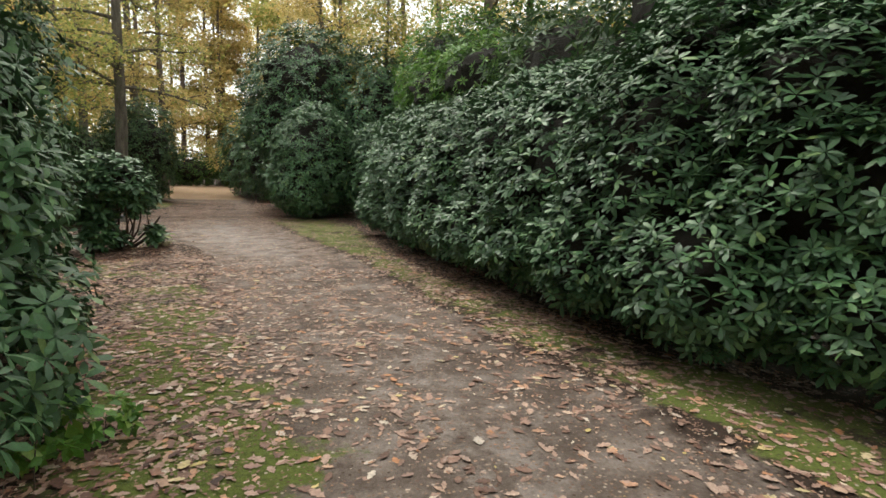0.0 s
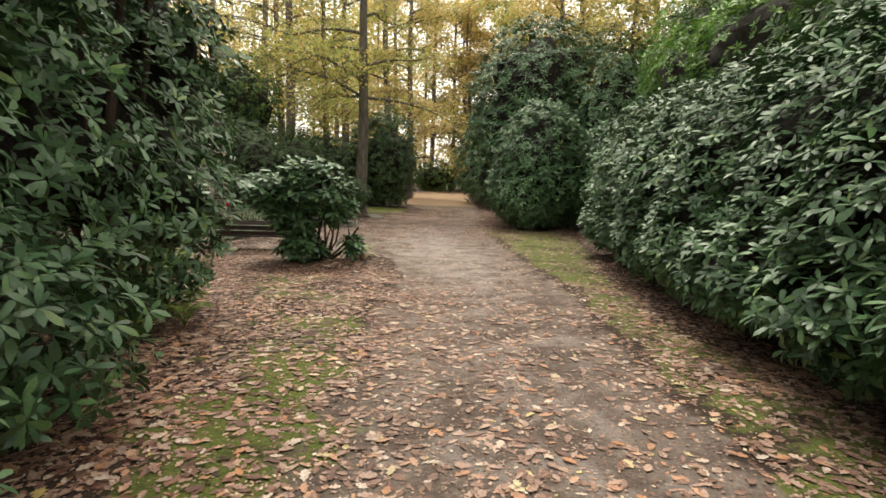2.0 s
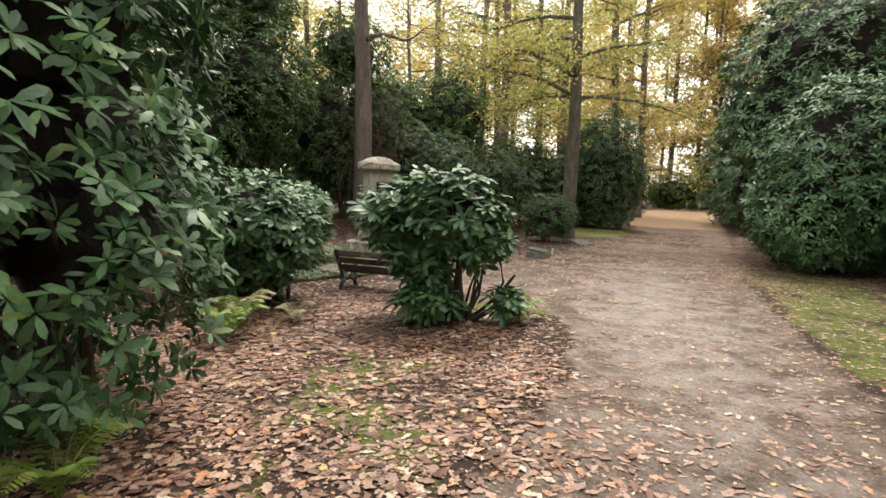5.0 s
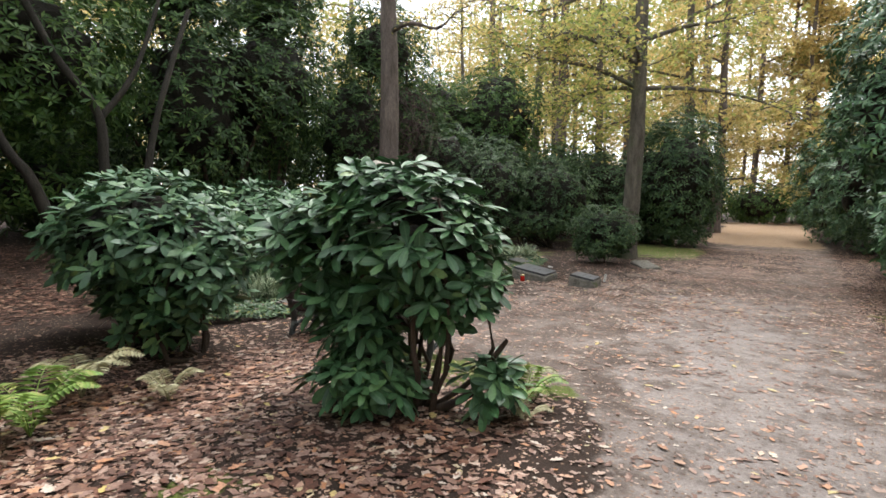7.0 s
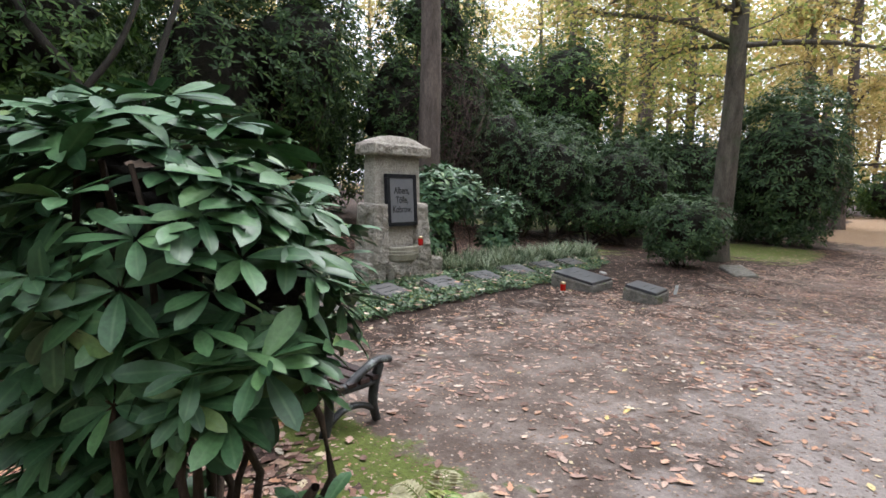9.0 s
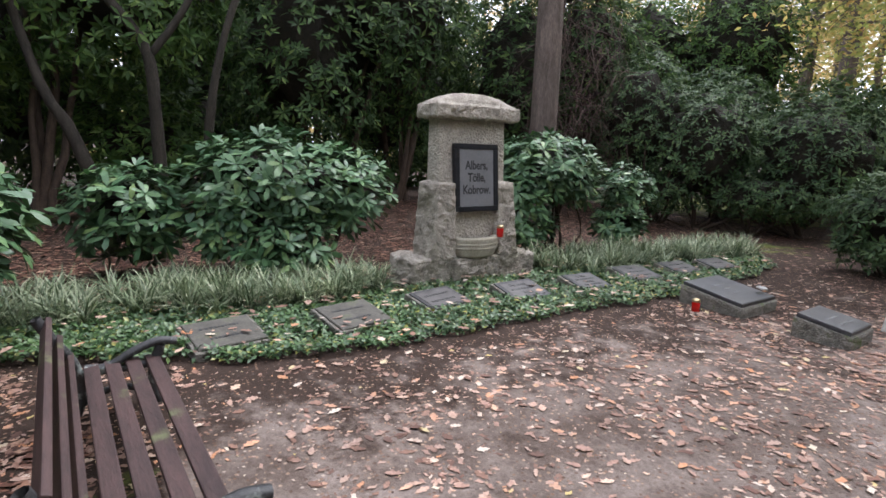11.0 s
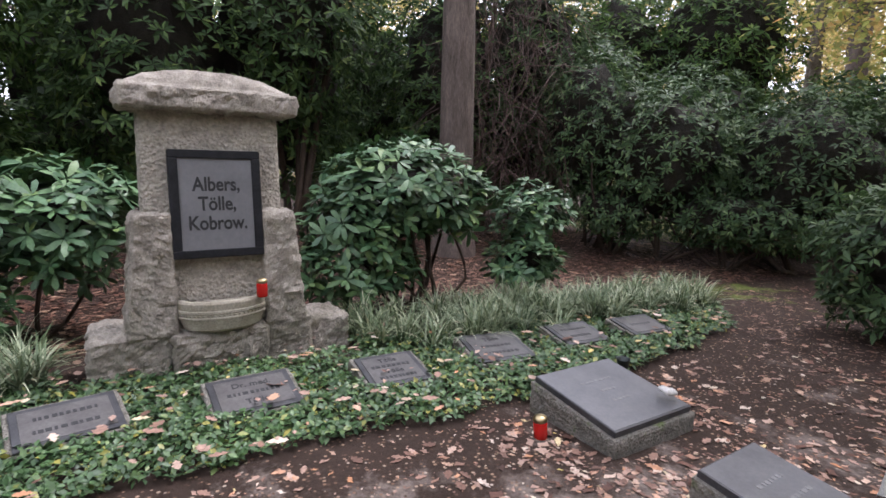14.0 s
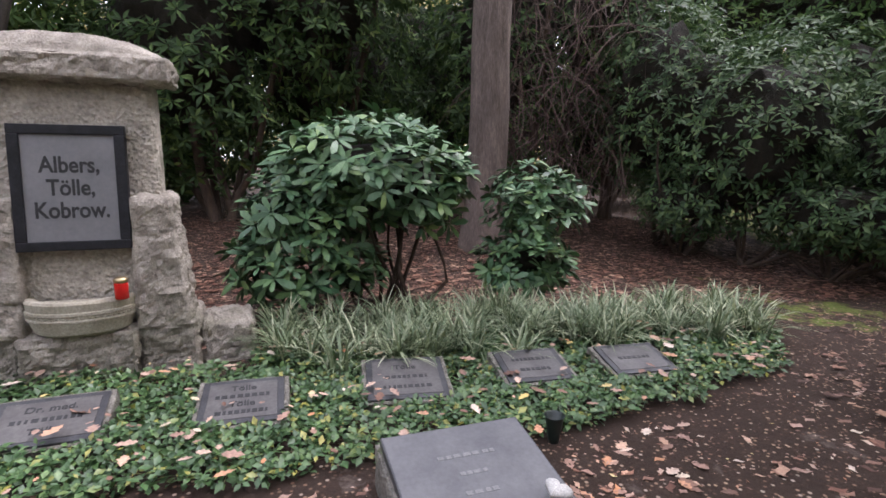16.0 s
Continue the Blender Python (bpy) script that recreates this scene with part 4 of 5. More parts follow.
for k, (x, y) in enumerate(woods):
    gold = rng.random() < 0.6
    far = y > 40
    open_sky = x < -9 and 28 < y < 50
    tree(x, y, rng.uniform(15, 19) if open_sky else rng.uniform(13, 18) if not far else rng.uniform(18, 24), rng.uniform(0.16, 0.3), "tall woodland tree in golden autumn leaf" if gold else "tall woodland tree in yellow-green leaf", GOLD_LEAF if gold else OLIVE_LEAF, BARK_PINE if rng.random() < 0.6 else BARK_OAK,
         14, 70 + k, each=10 if open_sky else 22 if x > 0 else 15, leaf_size=0.165 if not far else 0.28, low=0.35 if open_sky else 0.1, spread=4.0, droop=0.15, reach=1, group="woodland trees", lean=(rng.normal(0, 0.4), rng.normal(0, 0.4)))


def far_woods():
    """The wood's far edge all round: trunks and loose foliage out of reach."""
    vs = []
    cs = []
    for _ in range(190):
        a = rng.uniform(0, 6.283)
        r = rng.uniform(58, 80)
        x, y = -4 + r * math.cos(a), 14 + r * math.sin(a)
        p, arr = trunk_arrays(x, y, rng.uniform(20, 28), rng.uniform(0.2, 0.36), 0.08, sides=7, n=6)
        if len(vs) < 30:
            vs.append(arr)
        c = np.array([x, y, 0]) + rng.normal(0, 1, (90, 3)) * [2.6, 2.6, 0] + np.stack([np.zeros(90), np.zeros(90), rng.uniform(0.5, 26, 90)], 1)
        cs.append(c[(lump(c, 0.16, 3) > -0.33) | (c[:, 2] < 7) | (c[:, 0] > -2)])
    v, t = join(vs)
    woodsob = thing("far_woods", pose(0, 0, 0), "distant autumn woodland edge of trunks and golden leaves", "woodland", kind="stuff")
    stuff("trunks", v, t, BARK_PINE, woodsob)
    cs = np.concatenate(cs)
    for leaf, c in ((GOLD_LEAF, cs[::2]), (OLIVE_LEAF, cs[1::2])):
        v, t = scatter_leaves(c, 14, 0.9, 0.58, BROAD, 1.2)
        stuff("crowns", v, t, leaf, woodsob)


far_woods()
for x, y in ((-2.9, 56.0), (-4.2, 57.5), (-2.8, 59.0), (-4.5, 60.5)):
    tree(x, y, 20, 0.22, "tall woodland tree in golden autumn leaf", GOLD_LEAF, BARK_PINE, 16, 120, each=9, leaf_size=0.36, low=0.08, spread=4.2, droop=0.15, reach=1, group="woodland trees")


# ---- gravestone ----
def displace(bm, amount, scale, seed, keep=None):
    for v in bm.verts:
        if keep and keep(v.co):
            continue
        q = v.co * scale + Vector((seed, seed * 2, 0))
        v.co += v.normal * amount * (noise.noise(q) + 0.6 * noise.noise(q * 2.3) + 0.45 * (0.5 - abs(noise.noise(q * 4.1))))
    return bm


def grid_block(x0, y0, z0, x1, y1, z1, step=0.035, soft=0.012):
    """A block whose sides are an even grid, with slightly rounded edges."""
    bm = bmesh.new()
    lo, size = Vector((x0, y0, z0)), Vector((x1 - x0, y1 - y0, z1 - z0))
    n = [max(2, round(q / step)) for q in size]
    seen = {}

    def vert(k):
        if k not in seen:
            p = [k[q] / n[q] for q in range(3)]
            co = Vector([lo[q] + size[q] * p[q] for q in range(3)])
            on = [q for q in range(3) if k[q] in (0, n[q])]
            if len(on) > 1:
                for q in on:
                    co[q] += soft * (1 if k[q] == 0 else -1)
            seen[k] = bm.verts.new(co)
        return seen[k]

    for ax in range(3):
        u, w = (ax + 1) % 3, (ax + 2) % 3
        for end in (0, n[ax]):
            for i in range(n[u]):
                for j in range(n[w]):
                    ks = []
                    for di, dj in ((0, 0), (1, 0), (1, 1), (0, 1)):
                        k = [0, 0, 0]
                        k[ax], k[u], k[w] = end, i + di, j + dj
                        ks.append(tuple(k))
                    f = [vert(k) for k in ks]
                    bm.faces.new(f if end else f[::-1])
    bm.normal_update()
    return bm


def rock_block(x0, y0, z0, x1, y1, z1, amount, seed, step=0.017):
    """A block with chiselled, rock-faced sides between straight edges."""
    bm = grid_block(x0, y0, z0, x1, y1, z1, step, 0.006)
    for v in bm.verts:
        c = v.co
        d = sorted((c.x - x0, x1 - c.x, c.y - y0, y1 - c.y, c.z - z0, z1 - c.z))
        inner = max(0.0, min(1.0, d[1] / 0.03))
        q = Vector((c.x, c.y, c.z)) * 6.5 + Vector((seed * 3.1, seed, 0))
        near = noise.voronoi(q * 1.25)[0]
        facets = 0.35 - 1.9 * abs(noise.noise(q)) + 1.5 * min(near[1] - near[0], 0.5) + 0.7 * (0.3 - abs(noise.noise(q * 2.9))) + 0.6 * noise.noise(q * 6.5)
        v.co = c + v.normal * amount * facets * (0.12 + 0.88 * inner)
    return bm


def taper(bm, z0, z1, front, sides):
    """Leans the front and the sides of a block inwards towards its top."""
    for v in bm.verts:
        s = max(0.0, min(1.0, (v.co.z - z0) / (z1 - z0)))
        if v.co.x > -0.1:
            v.co.x -= front * s
        v.co.y *= 1 - sides * s
    return bm


def lettering(words, size, m, material, parent, extrude=0.002, bold=0.0):
    cu = bpy.data.curves.new("lettering", "FONT")
    cu.body, cu.size, cu.extrude, cu.align_x, cu.align_y, cu.offset = words, size, extrude, "CENTER", "CENTER", bold
    cu.materials.append(material)
    ob = new("lettering", cu)
    ob.parent = parent
    ob.matrix_basis = m
    return ob


def gravestone():
    """Local x is out of the front, y along it."""
    g = thing("gravestone", pose(-5.6, 14.8, 0, 0, 0, 7), "tall weathered sandstone gravestone with rock-faced cap and buttresses", "gravestone")
    for y0, y1, x1, h, s in ((-0.8, -0.33, 0.1, 0.33, 1), (-0.33, 0.29, 0.16, 0.32, 2), (0.29, 0.62, 0.1, 0.34, 3), (0.62, 0.95, 0.02, 0.28, 4)):
        part("base_block", rock_block(-0.42, y0 + 0.006, -0.1, x1, y1 - 0.006, h, 0.024, s), STONE_ROUGH, g, "rock-faced sandstone base block")
    bm = grid_block(-0.26, -0.46, 0.3, 0.02, 0.46, 1.8, 0.04)
    taper(bm, 0.3, 1.8, 0.06, 0.03)
    bm.normal_update()
    displace(bm, 0.004, 22, 5)
    part("shaft", bm, STONE_PITTED, g)
    for side in (-1, 1):
        bm = rock_block(-0.3, 0.29, 0.31, 0.12, 0.585, 1.12, 0.02, 6 + side)
        for v in bm.verts:
            s = (v.co.z - 0.31) / 0.81
            v.co.x -= 0.045 * s if v.co.x > -0.1 else 0
            if v.co.y > 0.42:
                v.co.y -= 0.075 * s
        if side < 0:
            bmesh.ops.transform(bm, matrix=Matrix.Diagonal((1, -1, 1, 1)), verts=bm.verts)
            bmesh.ops.reverse_faces(bm, faces=bm.faces)
        part("buttress", bm, STONE_ROUGH, g, "rock-faced buttress")
    bm = rock_block(-0.31, -0.55, 1.785, 0.075, 0.555, 1.925, 0.019, 11, 0.012)
    part("cap_slab", bm, STONE_ROUGH, g, "rock-faced cap slab")
    bm = grid_block(-0.295, -0.52, 1.9, 0.055, 0.52, 1.95, 0.026)
    for v in bm.verts:
        if v.co.z > 1.94:
            a, b2 = (v.co.x + 0.12) / 0.18, v.co.y / 0.53
            v.co.z = 1.93 + 0.115 * (max(0.0, 1 - abs(b2) ** 2.6) + 0.06) * min(1.0, 2.2 * max(0.0, 1 - abs(a)) + 0.08) * (1 - 0.25 * a * a)
    bm.normal_update()
    displace(bm, 0.007, 14, 13)
    part("cap_crown", bm, STONE_ROUGH, g)
    lean = pose(0.035, 0, 1.17, 0, -4.5, 0)
    bm = bmesh.new()
    for a in ((-0.03, -0.29, -0.36, 0.03, 0.29, -0.305), (-0.03, -0.29, 0.305, 0.03, 0.29, 0.36), (-0.03, -0.29, -0.305, 0.03, -0.232, 0.305), (-0.03, 0.232, -0.305, 0.03, 0.29, 0.305)):
        box(bm, *a, 0.006, lean)
    part("plaque_frame", bm, BLACK_FRAME, g, "black stone plaque frame")
    bm = bmesh.new()
    box(bm, -0.03, -0.232, -0.305, 0.016, 0.232, 0.305, 0.0, lean)
    plaque = part("plaque", bm, SLATE, g, "grey slate plaque with black lettering")
    for words, z in (("Albers,", 0.13), ("Tölle,", 0.0), ("Kobrow.", -0.13)):
        lettering(words, 0.122, lean @ pose(0.0165, 0.0, z, 90, 0, 90) @ Matrix.Diagonal((0.86, 1.06, 1, 1)), INK, plaque, 0.0015, 0.0028)
    bm = bmesh.new()
    prof = [(0.0, 0.20), (0.02, 0.235), (0.09, 0.262), (0.094, 0.27), (0.105, 0.272), (0.112, 0.264), (0.128, 0.264), (0.134, 0.274), (0.15, 0.274), (0.155, 0.266), (0.2, 0.272), (0.215, 0.262), (0.212, 0.225), (0.19, 0.2)]
    rings = []
    for z, r in prof:
        rings.append([bm.verts.new((0.06 + 0.72 * r * math.cos(a), 1.06 * r * math.sin(a) * 1.0, 0.325 + z)) for a in np.linspace(-math.pi / 2, math.pi / 2, 33)])
    for ra, rb in zip(rings, rings[1:]):
        for k in range(32):
            bm.faces.new((ra[k], ra[k + 1], rb[k + 1], rb[k]))
    bm.faces.new(list(rings[-1]))
    bm.faces.new(list(reversed(rings[0])))
    bm.faces.new([q[0] for q in rings])
    bm.faces.new([q[-1] for q in reversed(rings)])
    bmesh.ops.recalc_face_normals(bm, faces=bm.faces)
    bowl = part("planting_bowl", bm, BOWL_STONE, g, "pale carved half-round stone bowl")
    for k in range(26):
        a = -1.45 + 2.9 * k / 25
        bm = bmesh.new()
        bmesh.ops.create_icosphere(bm, subdivisions=1, radius=1)
        bmesh.ops.transform(bm, matrix=Matrix.Translation((0.06 + 0.72 * 0.267 * math.cos(a), 1.06 * 0.267 * math.sin(a), 0.446)) @ Matrix.Rotation(a, 4, "Z") @ Matrix.Diagonal((0.006, 0.013, 0.007, 1)), verts=bm.verts)
        part("bead", bm, BOWL_STONE, bowl, smooth=True)
    return g


gravestone()


def revolve(prof, sides=20):
    bm = bmesh.new()
    rings = [[bm.verts.new((r * math.cos(a), r * math.sin(a), z)) for a in np.linspace(0, 2 * math.pi, sides, endpoint=False)] for r, z in prof]
    for ra, rb in zip(rings, rings[1:]):
        for k in range(sides):
            bm.faces.new((ra[k], ra[(k + 1) % sides], rb[(k + 1) % sides], rb[k]))
    bm.faces.new(list(reversed(rings[0])))
    bm.faces.new(list(rings[-1]))
    bmesh.ops.recalc_face_normals(bm, faces=bm.faces)
    return bm


def grave_candle(m, label):
    c = thing("grave_candle", m, label, "grave candle", "grave candles")
    part("glass", revolve([(0.033, 0), (0.037, 0.004), (0.037, 0.092), (0.033, 0.1)]), RED_GLASS, c, "red glass", True)
    part("lid", revolve([(0.034, 0.098), (0.039, 0.1), (0.039, 0.114), (0.033, 0.123), (0.015, 0.13)]), BRASS, c, "brass-coloured lid", True)


grave_candle(pose(-5.43, 15.06, 0.535), "red glass grave candle with brass lid on the stone bowl")
grave_candle(pose(-3.82, 16.27, 0.0, 4), "red glass grave candle standing on the soil")


# ---- flat grave plates in the ground cover ----
def grave_plate(m, w, d, thick, face, rim, lines, label, name="grave_plate", mossy=CONCRETE, plain=False):
    """x runs down the slope towards the reader, y along the lines of writing."""
    g = thing(name, m, label, "grave marker", "flat grave plates")
    bm = bmesh.new()
    box(bm, -d / 2, -w / 2, -0.2, d / 2, w / 2, 0.0, 0.008)
    bmesh.ops.subdivide_edges(bm, edges=[e for e in bm.edges if e.calc_length() > 0.1], cuts=8, use_grid_fill=True)
    bm.normal_update()
    displace(bm, 0.006, 14, w * 9 + d)
    part("base", bm, mossy, g, "mossy cast stone base")
    bm = bmesh.new()
    box(bm, -d / 2 + rim, -w / 2 + rim, -0.03, d / 2 - rim, w / 2 - rim, thick, 0.005)
    panel = part("panel", bm, face if plain else SLATE_DARK, g, "" if plain else "dark slate panel")
    bm = bmesh.new()
    e = rim + (0.006 if plain else 0.035)
    box(bm, -d / 2 + e, -w / 2 + e, -0.02, d / 2 - e, w / 2 - e, thick + 0.003, 0.002)
    field = part("field", bm, face, panel)
    for k, (words, length) in enumerate(lines):
        x = -d / 2 + e + (d - 2 * e) * (k + 0.75) / (len(lines) + 0.5)
        if words:
            lettering(words, 0.062, Matrix.Translation((x, 0, thick + 0.0035)) @ pose(0, 0, 0, 0, 0, 90), INK, panel, 0.001, 0.0012)
        else:
            bm = bmesh.new()
            y = -length / 2
            while y < length / 2 - 0.01:
                s = rng.uniform(0.012, 0.03)
                box(bm, x - 0.014, y, thick, x + 0.014, min(y + s, length / 2), thick + 0.0045)
                y += s + rng.uniform(0.006, 0.014)
            tagged(part("writing", bm, INK, panel), kind="stuff")
    return g


plates = [(-4.53, 12.13, 0.52, 0.48, 13, 8, True, [("", 0.3), ("", 0.24)]), (-4.6, 13.12, 0.52, 0.48, 15, 9, True, [("", 0.3), ("", 0.26)]), (-4.79, 14.01, 0.52, 0.4, 16, 12, False, [("", 0.28), ("", 0.3)]),
          (-4.77, 14.92, 0.52, 0.4, 8, 14, False, [("Dr. med.", 0), ("", 0.3), ("Tölle", 0)]), (-4.81, 15.79, 0.46, 0.42, 3, 11, False, [("Tölle", 0), ("", 0.27), ("Tölle", 0), ("", 0.25)]),
          (-4.94, 16.66, 0.5, 0.46, -3, 10, False, [("Tölle", 0), ("", 0.24), ("", 0.27)]), (-4.98, 17.45, 0.46, 0.4, 0, 10, False, [("", 0.24), ("", 0.2)]), (-4.96, 18.13, 0.46, 0.38, 0, 10, False, [("", 0.22)])]
for x, y, w, d, yaw, tilt, plain, lines in plates:
    grave_plate(pose(x, y, 0.11, 0, tilt, yaw), w, d, 0.012, WORN_SLATE if plain else PLATE_SLATE, 0.024, lines, "weathered grey-brown grave plate sunk in the ground cover" if plain else "flat dark slate grave plate with worn writing in the ground cover", plain=plain)


def wedge_stone(m, w, d, back, front, label, lines):
    """A low sloping block with a slate on it; x runs down the slope."""
    g = thing("sloping_grave_stone", m, label, "grave marker", "sloping grave stones")
    bm = grid_block(-d / 2, -w / 2, -0.1, d / 2, w / 2, back, 0.035, 0.006)
    for v in bm.verts:
        if v.co.z > 0:
            v.co.z *= (back + (front - back) * (v.co.x + d / 2) / d) / back
    bm.normal_update()
    displace(bm, 0.006, 20, w * 7)
    part("base", bm, CONCRETE, g, "rough cast stone base")
    tilt = math.degrees(math.atan2(back - front, d))
    top = pose(0, 0, (back + front) / 2, 0, tilt, 0)
    bm = bmesh.new()
    box(bm, -d / 2 + 0.015, -w / 2 + 0.02, 0.0, d / 2 - 0.02, w / 2 - 0.02, 0.034, 0.004, top)
    panel = part("panel", bm, SLATE_DARK, g, "dark slate slab")
    bm = bmesh.new()
    box(bm, -d / 2 + 0.022, -w / 2 + 0.027, 0.01, d / 2 - 0.032, w / 2 - 0.027, 0.037, 0.002, top)
    part("field", bm, WEDGE_SLATE, panel)
    for k, length in enumerate(lines):
        bm = bmesh.new()
        x, y = -d / 2 + 0.2 + 0.1 * k, -length / 2
        while y < length / 2 - 0.01:
            s = rng.uniform(0.012, 0.032)
            box(bm, x - 0.01, y, 0.02, x + 0.01, min(y + s, length / 2), 0.0385, 0, top)
            y += s + rng.uniform(0.006, 0.014)
        tagged(part("writing", bm, PALE_INK, panel), kind="stuff")
    return g


wedge_stone(pose(-3.84, 16.765, 0, 0, 0, 6.5), 0.66, 0.64, 0.19, 0.09, "large sloping slate grave stone on a rough base", [0.24, 0.12, 0.15])
wedge_stone(pose(-2.86, 16.73, 0, 0, 0, 8), 0.48, 0.44, 0.16, 0.09, "small sloping slate grave stone on a rough base", [0.2, 0.24])


def heart_stone(m):
    bm = bmesh.new()
    n = 28
    top = bm.verts.new((0, 0, 0.028))
    rings = []
    for s, z in ((1.0, 0.0), (1.0, 0.012), (0.72, 0.024)):
        ring = []
        for k in range(n):
            a = 2 * math.pi * k / n
            ring.append(bm.verts.new((0.0033 * s * 16 * math.sin(a) ** 3, 0.0033 * s * (13 * math.cos(a) - 5 * math.cos(2 * a) - 2 * math.cos(3 * a) - math.cos(4 * a)), z)))
        rings.append(ring)
    for ra, rb in zip(rings, rings[1:]):
        for k in range(n):
            bm.faces.new((ra[k], ra[(k + 1) % n], rb[(k + 1) % n], rb[k]))
    for k in range(n):
        bm.faces.new((rings[-1][k], rings[-1][(k + 1) % n], top))
    bm.faces.new(list(rings[0]))
    bmesh.ops.recalc_face_normals(bm, faces=bm.faces)
    ob = part("heart_stone", bm, PALE_STONE, None, smooth=True)
    ob.matrix_world = m
    tagged(ob, "pale heart-shaped stone lying on the slate grave stone", "ornament")


heart_stone(pose(-3.66, 17.01, 0.19, 0, 10, 40))

vase = thing("grave_vase", pose(-4.28, 17.28, 0), "dark green plastic grave vase stuck in the soil", "vase")
part("cup", revolve([(0.02, -0.02), (0.03, 0.05), (0.045, 0.14), (0.052, 0.15), (0.046, 0.146), (0.03, 0.06)]), VASE_GREEN, vase, smooth=True)
tag_ob = thing("plant_label", pose(-2.76, 17.36, 0, 6, 8, 35), "small white plastic plant label in the soil", "plant label")
bm = bmesh.new()
box(bm, -0.02, -0.002, -0.03, 0.02, 0.002, 0.13, 0.001)
part("blade", bm, WHITE_TAG, tag_ob)
slab = thing("stone_slab", pose(-2.95, 20.25, 0.02, 3, -4, 35), "mossy flat stone slab lying at the plot corner", "slab")
part("slab_body", rock_block(-0.19, -0.46, -0.08, 0.19, 0.46, 0.03, 0.012, 31), CONCRETE, slab)


# ---- bench ----
def bench():
    """Faces +y; its back is towards -y."""
    g = thing("garden_bench", pose(-2.91, 11.48, 0, 0, 0, 8.3), "old low garden bench with dark slats and iron ends", "bench")
    for x in (-0.82, 0.82):
        pieces = []
        for ctrl, r in (([(-0.04, 0.0), (0.0, 0.14), (-0.02, 0.3), (-0.1, 0.45), (-0.16, 0.57)], 0.022), ([(0.36, 0.0), (0.33, 0.1), (0.34, 0.22), (0.38, 0.34)], 0.022), ([(0.02, 0.27), (0.12, 0.26), (0.24, 0.32), (0.36, 0.36), (0.46, 0.345)], 0.02),
                        ([(-0.02, 0.07), (0.1, 0.13), (0.24, 0.12), (0.36, 0.05)], 0.016), ([(0.0, 0.25), (0.18, 0.24), (0.36, 0.24)], 0.018)):
            q = smooth_path([(x, a, b) for a, b in ctrl], 14)
            v, t = tube_arrays(q, np.full(14, r * 1.2), 8)
            v[:, 0] = x + (v[:, 0] - x) * 1.25
            pieces.append((v, t))
        v, t = join(pieces)
        ob = new("end_frame", tri_mesh("end_frame", v, t, IRON))
        ob.parent = g
        tagged(ob, "cast iron bench end with lichen")
    for k in range(4):
        bm = bmesh.new()
        y = 0.05 + 0.095 * k
        box(bm, -0.85, y - 0.035, 0.255, 0.85, y + 0.035, 0.283, 0.006)
        part("seat_slat", bm, BENCH_WOOD, g)
    for k in range(3):
        bm = bmesh.new()
        z = 0.33 + 0.1 * k
        m = pose(0, -0.02 - 0.038 * (k + 0.6), z, -20 - 2 * k, 0, 0)
        box(bm, -0.85, -0.014, -0.038, 0.85, 0.014, 0.038, 0.006, m)
        part("back_slat", bm, BENCH_WOOD, g)


bench()


# ---- ferns ----
def fern(x, y, size, n, material, label, yaw0=0.0):
    g = thing("fern", pose(x, y, 0), label, "fern", "ferns")
    for k in range(n):
        a = yaw0 + 2 * math.pi * k / n + rng.normal(0, 0.3)
        L = size * rng.uniform(0.75, 1.15)
        out = np.array([math.cos(a), math.sin(a), 0])
        rachis = smooth_path([(0, 0, 0), out * L * 0.25 + [0, 0, L * 0.5], out * L * 0.6 + [0, 0, L * 0.75], out * L * 0.9 + [0, 0, L * 0.65]], 20)
        v0, t0 = tube_arrays(rachis, np.linspace(0.005, 0.0015, 20), 4)
        side = np.array([-out[1], out[0], 0])
        s = np.linspace(0.15, 1, 17)
        idx = np.arange(3, 20)
        base = np.repeat(rachis[idx], 2, 0)
        sign = np.tile([1.0, -1.0], 17)[:, None]
        d = unit(side * sign + 0.35 * np.repeat(unit(np.gradient(rachis, axis=0))[idx], 2, 0) + [0, 0, -0.1])
        ln = np.repeat(0.3 * L * np.sin(np.pi * np.clip(s * 0.85 + 0.12, 0, 1)) + 0.01, 2)
        v1, t1 = leaves(SIMPLE, base, d, np.tile([[0, 0, 1.0]], (34, 1)) + 0.15 * rng.normal(size=(34, 3)), ln)
        v, t = join([(v0, t0), (v1, t1)])
        ob = new("frond", tri_mesh("frond", v, t, material))
        ob.parent = g


for x, y, s, n, mat, yaw in ((-1.37, 6.76, 0.4, 6, FERN_LEAF, 0.2), (-1.50, 6.28, 0.34, 5, FERN_LEAF, 1.0), (-3.38, 9.33, 0.4, 7, DRY_FERN, 0.4), (-2.94, 8.92, 0.42, 7, FERN_LEAF, 0.9), (-2.9, 9.7, 0.24, 5, DRY_FERN, 0.1), (-0.95, 11.25, 0.28, 5, FERN_LEAF, 0.7), (-1.1, 11.5, 0.3, 4, DRY_FERN, 0.3), (-0.8, 11.0, 0.24, 4, DRY_FERN, 2.0)):
    fern(x, y, s, n, mat, "yellow-green fern at the foot of the shrubs" if mat == FERN_LEAF else "withered pale fern among fallen leaves", yaw)


# ---- plot planting ----
BED_FRONT = np.array([(10.6, -4.7), (11.6, -4.3), (12.4, -3.95), (13.5, -3.95), (14.4, -4.05), (15.1, -4.1), (16.2, -4.1), (17.4, -4.25), (18.4, -4.5), (19.2, -4.75), (19.7, -5.4)])


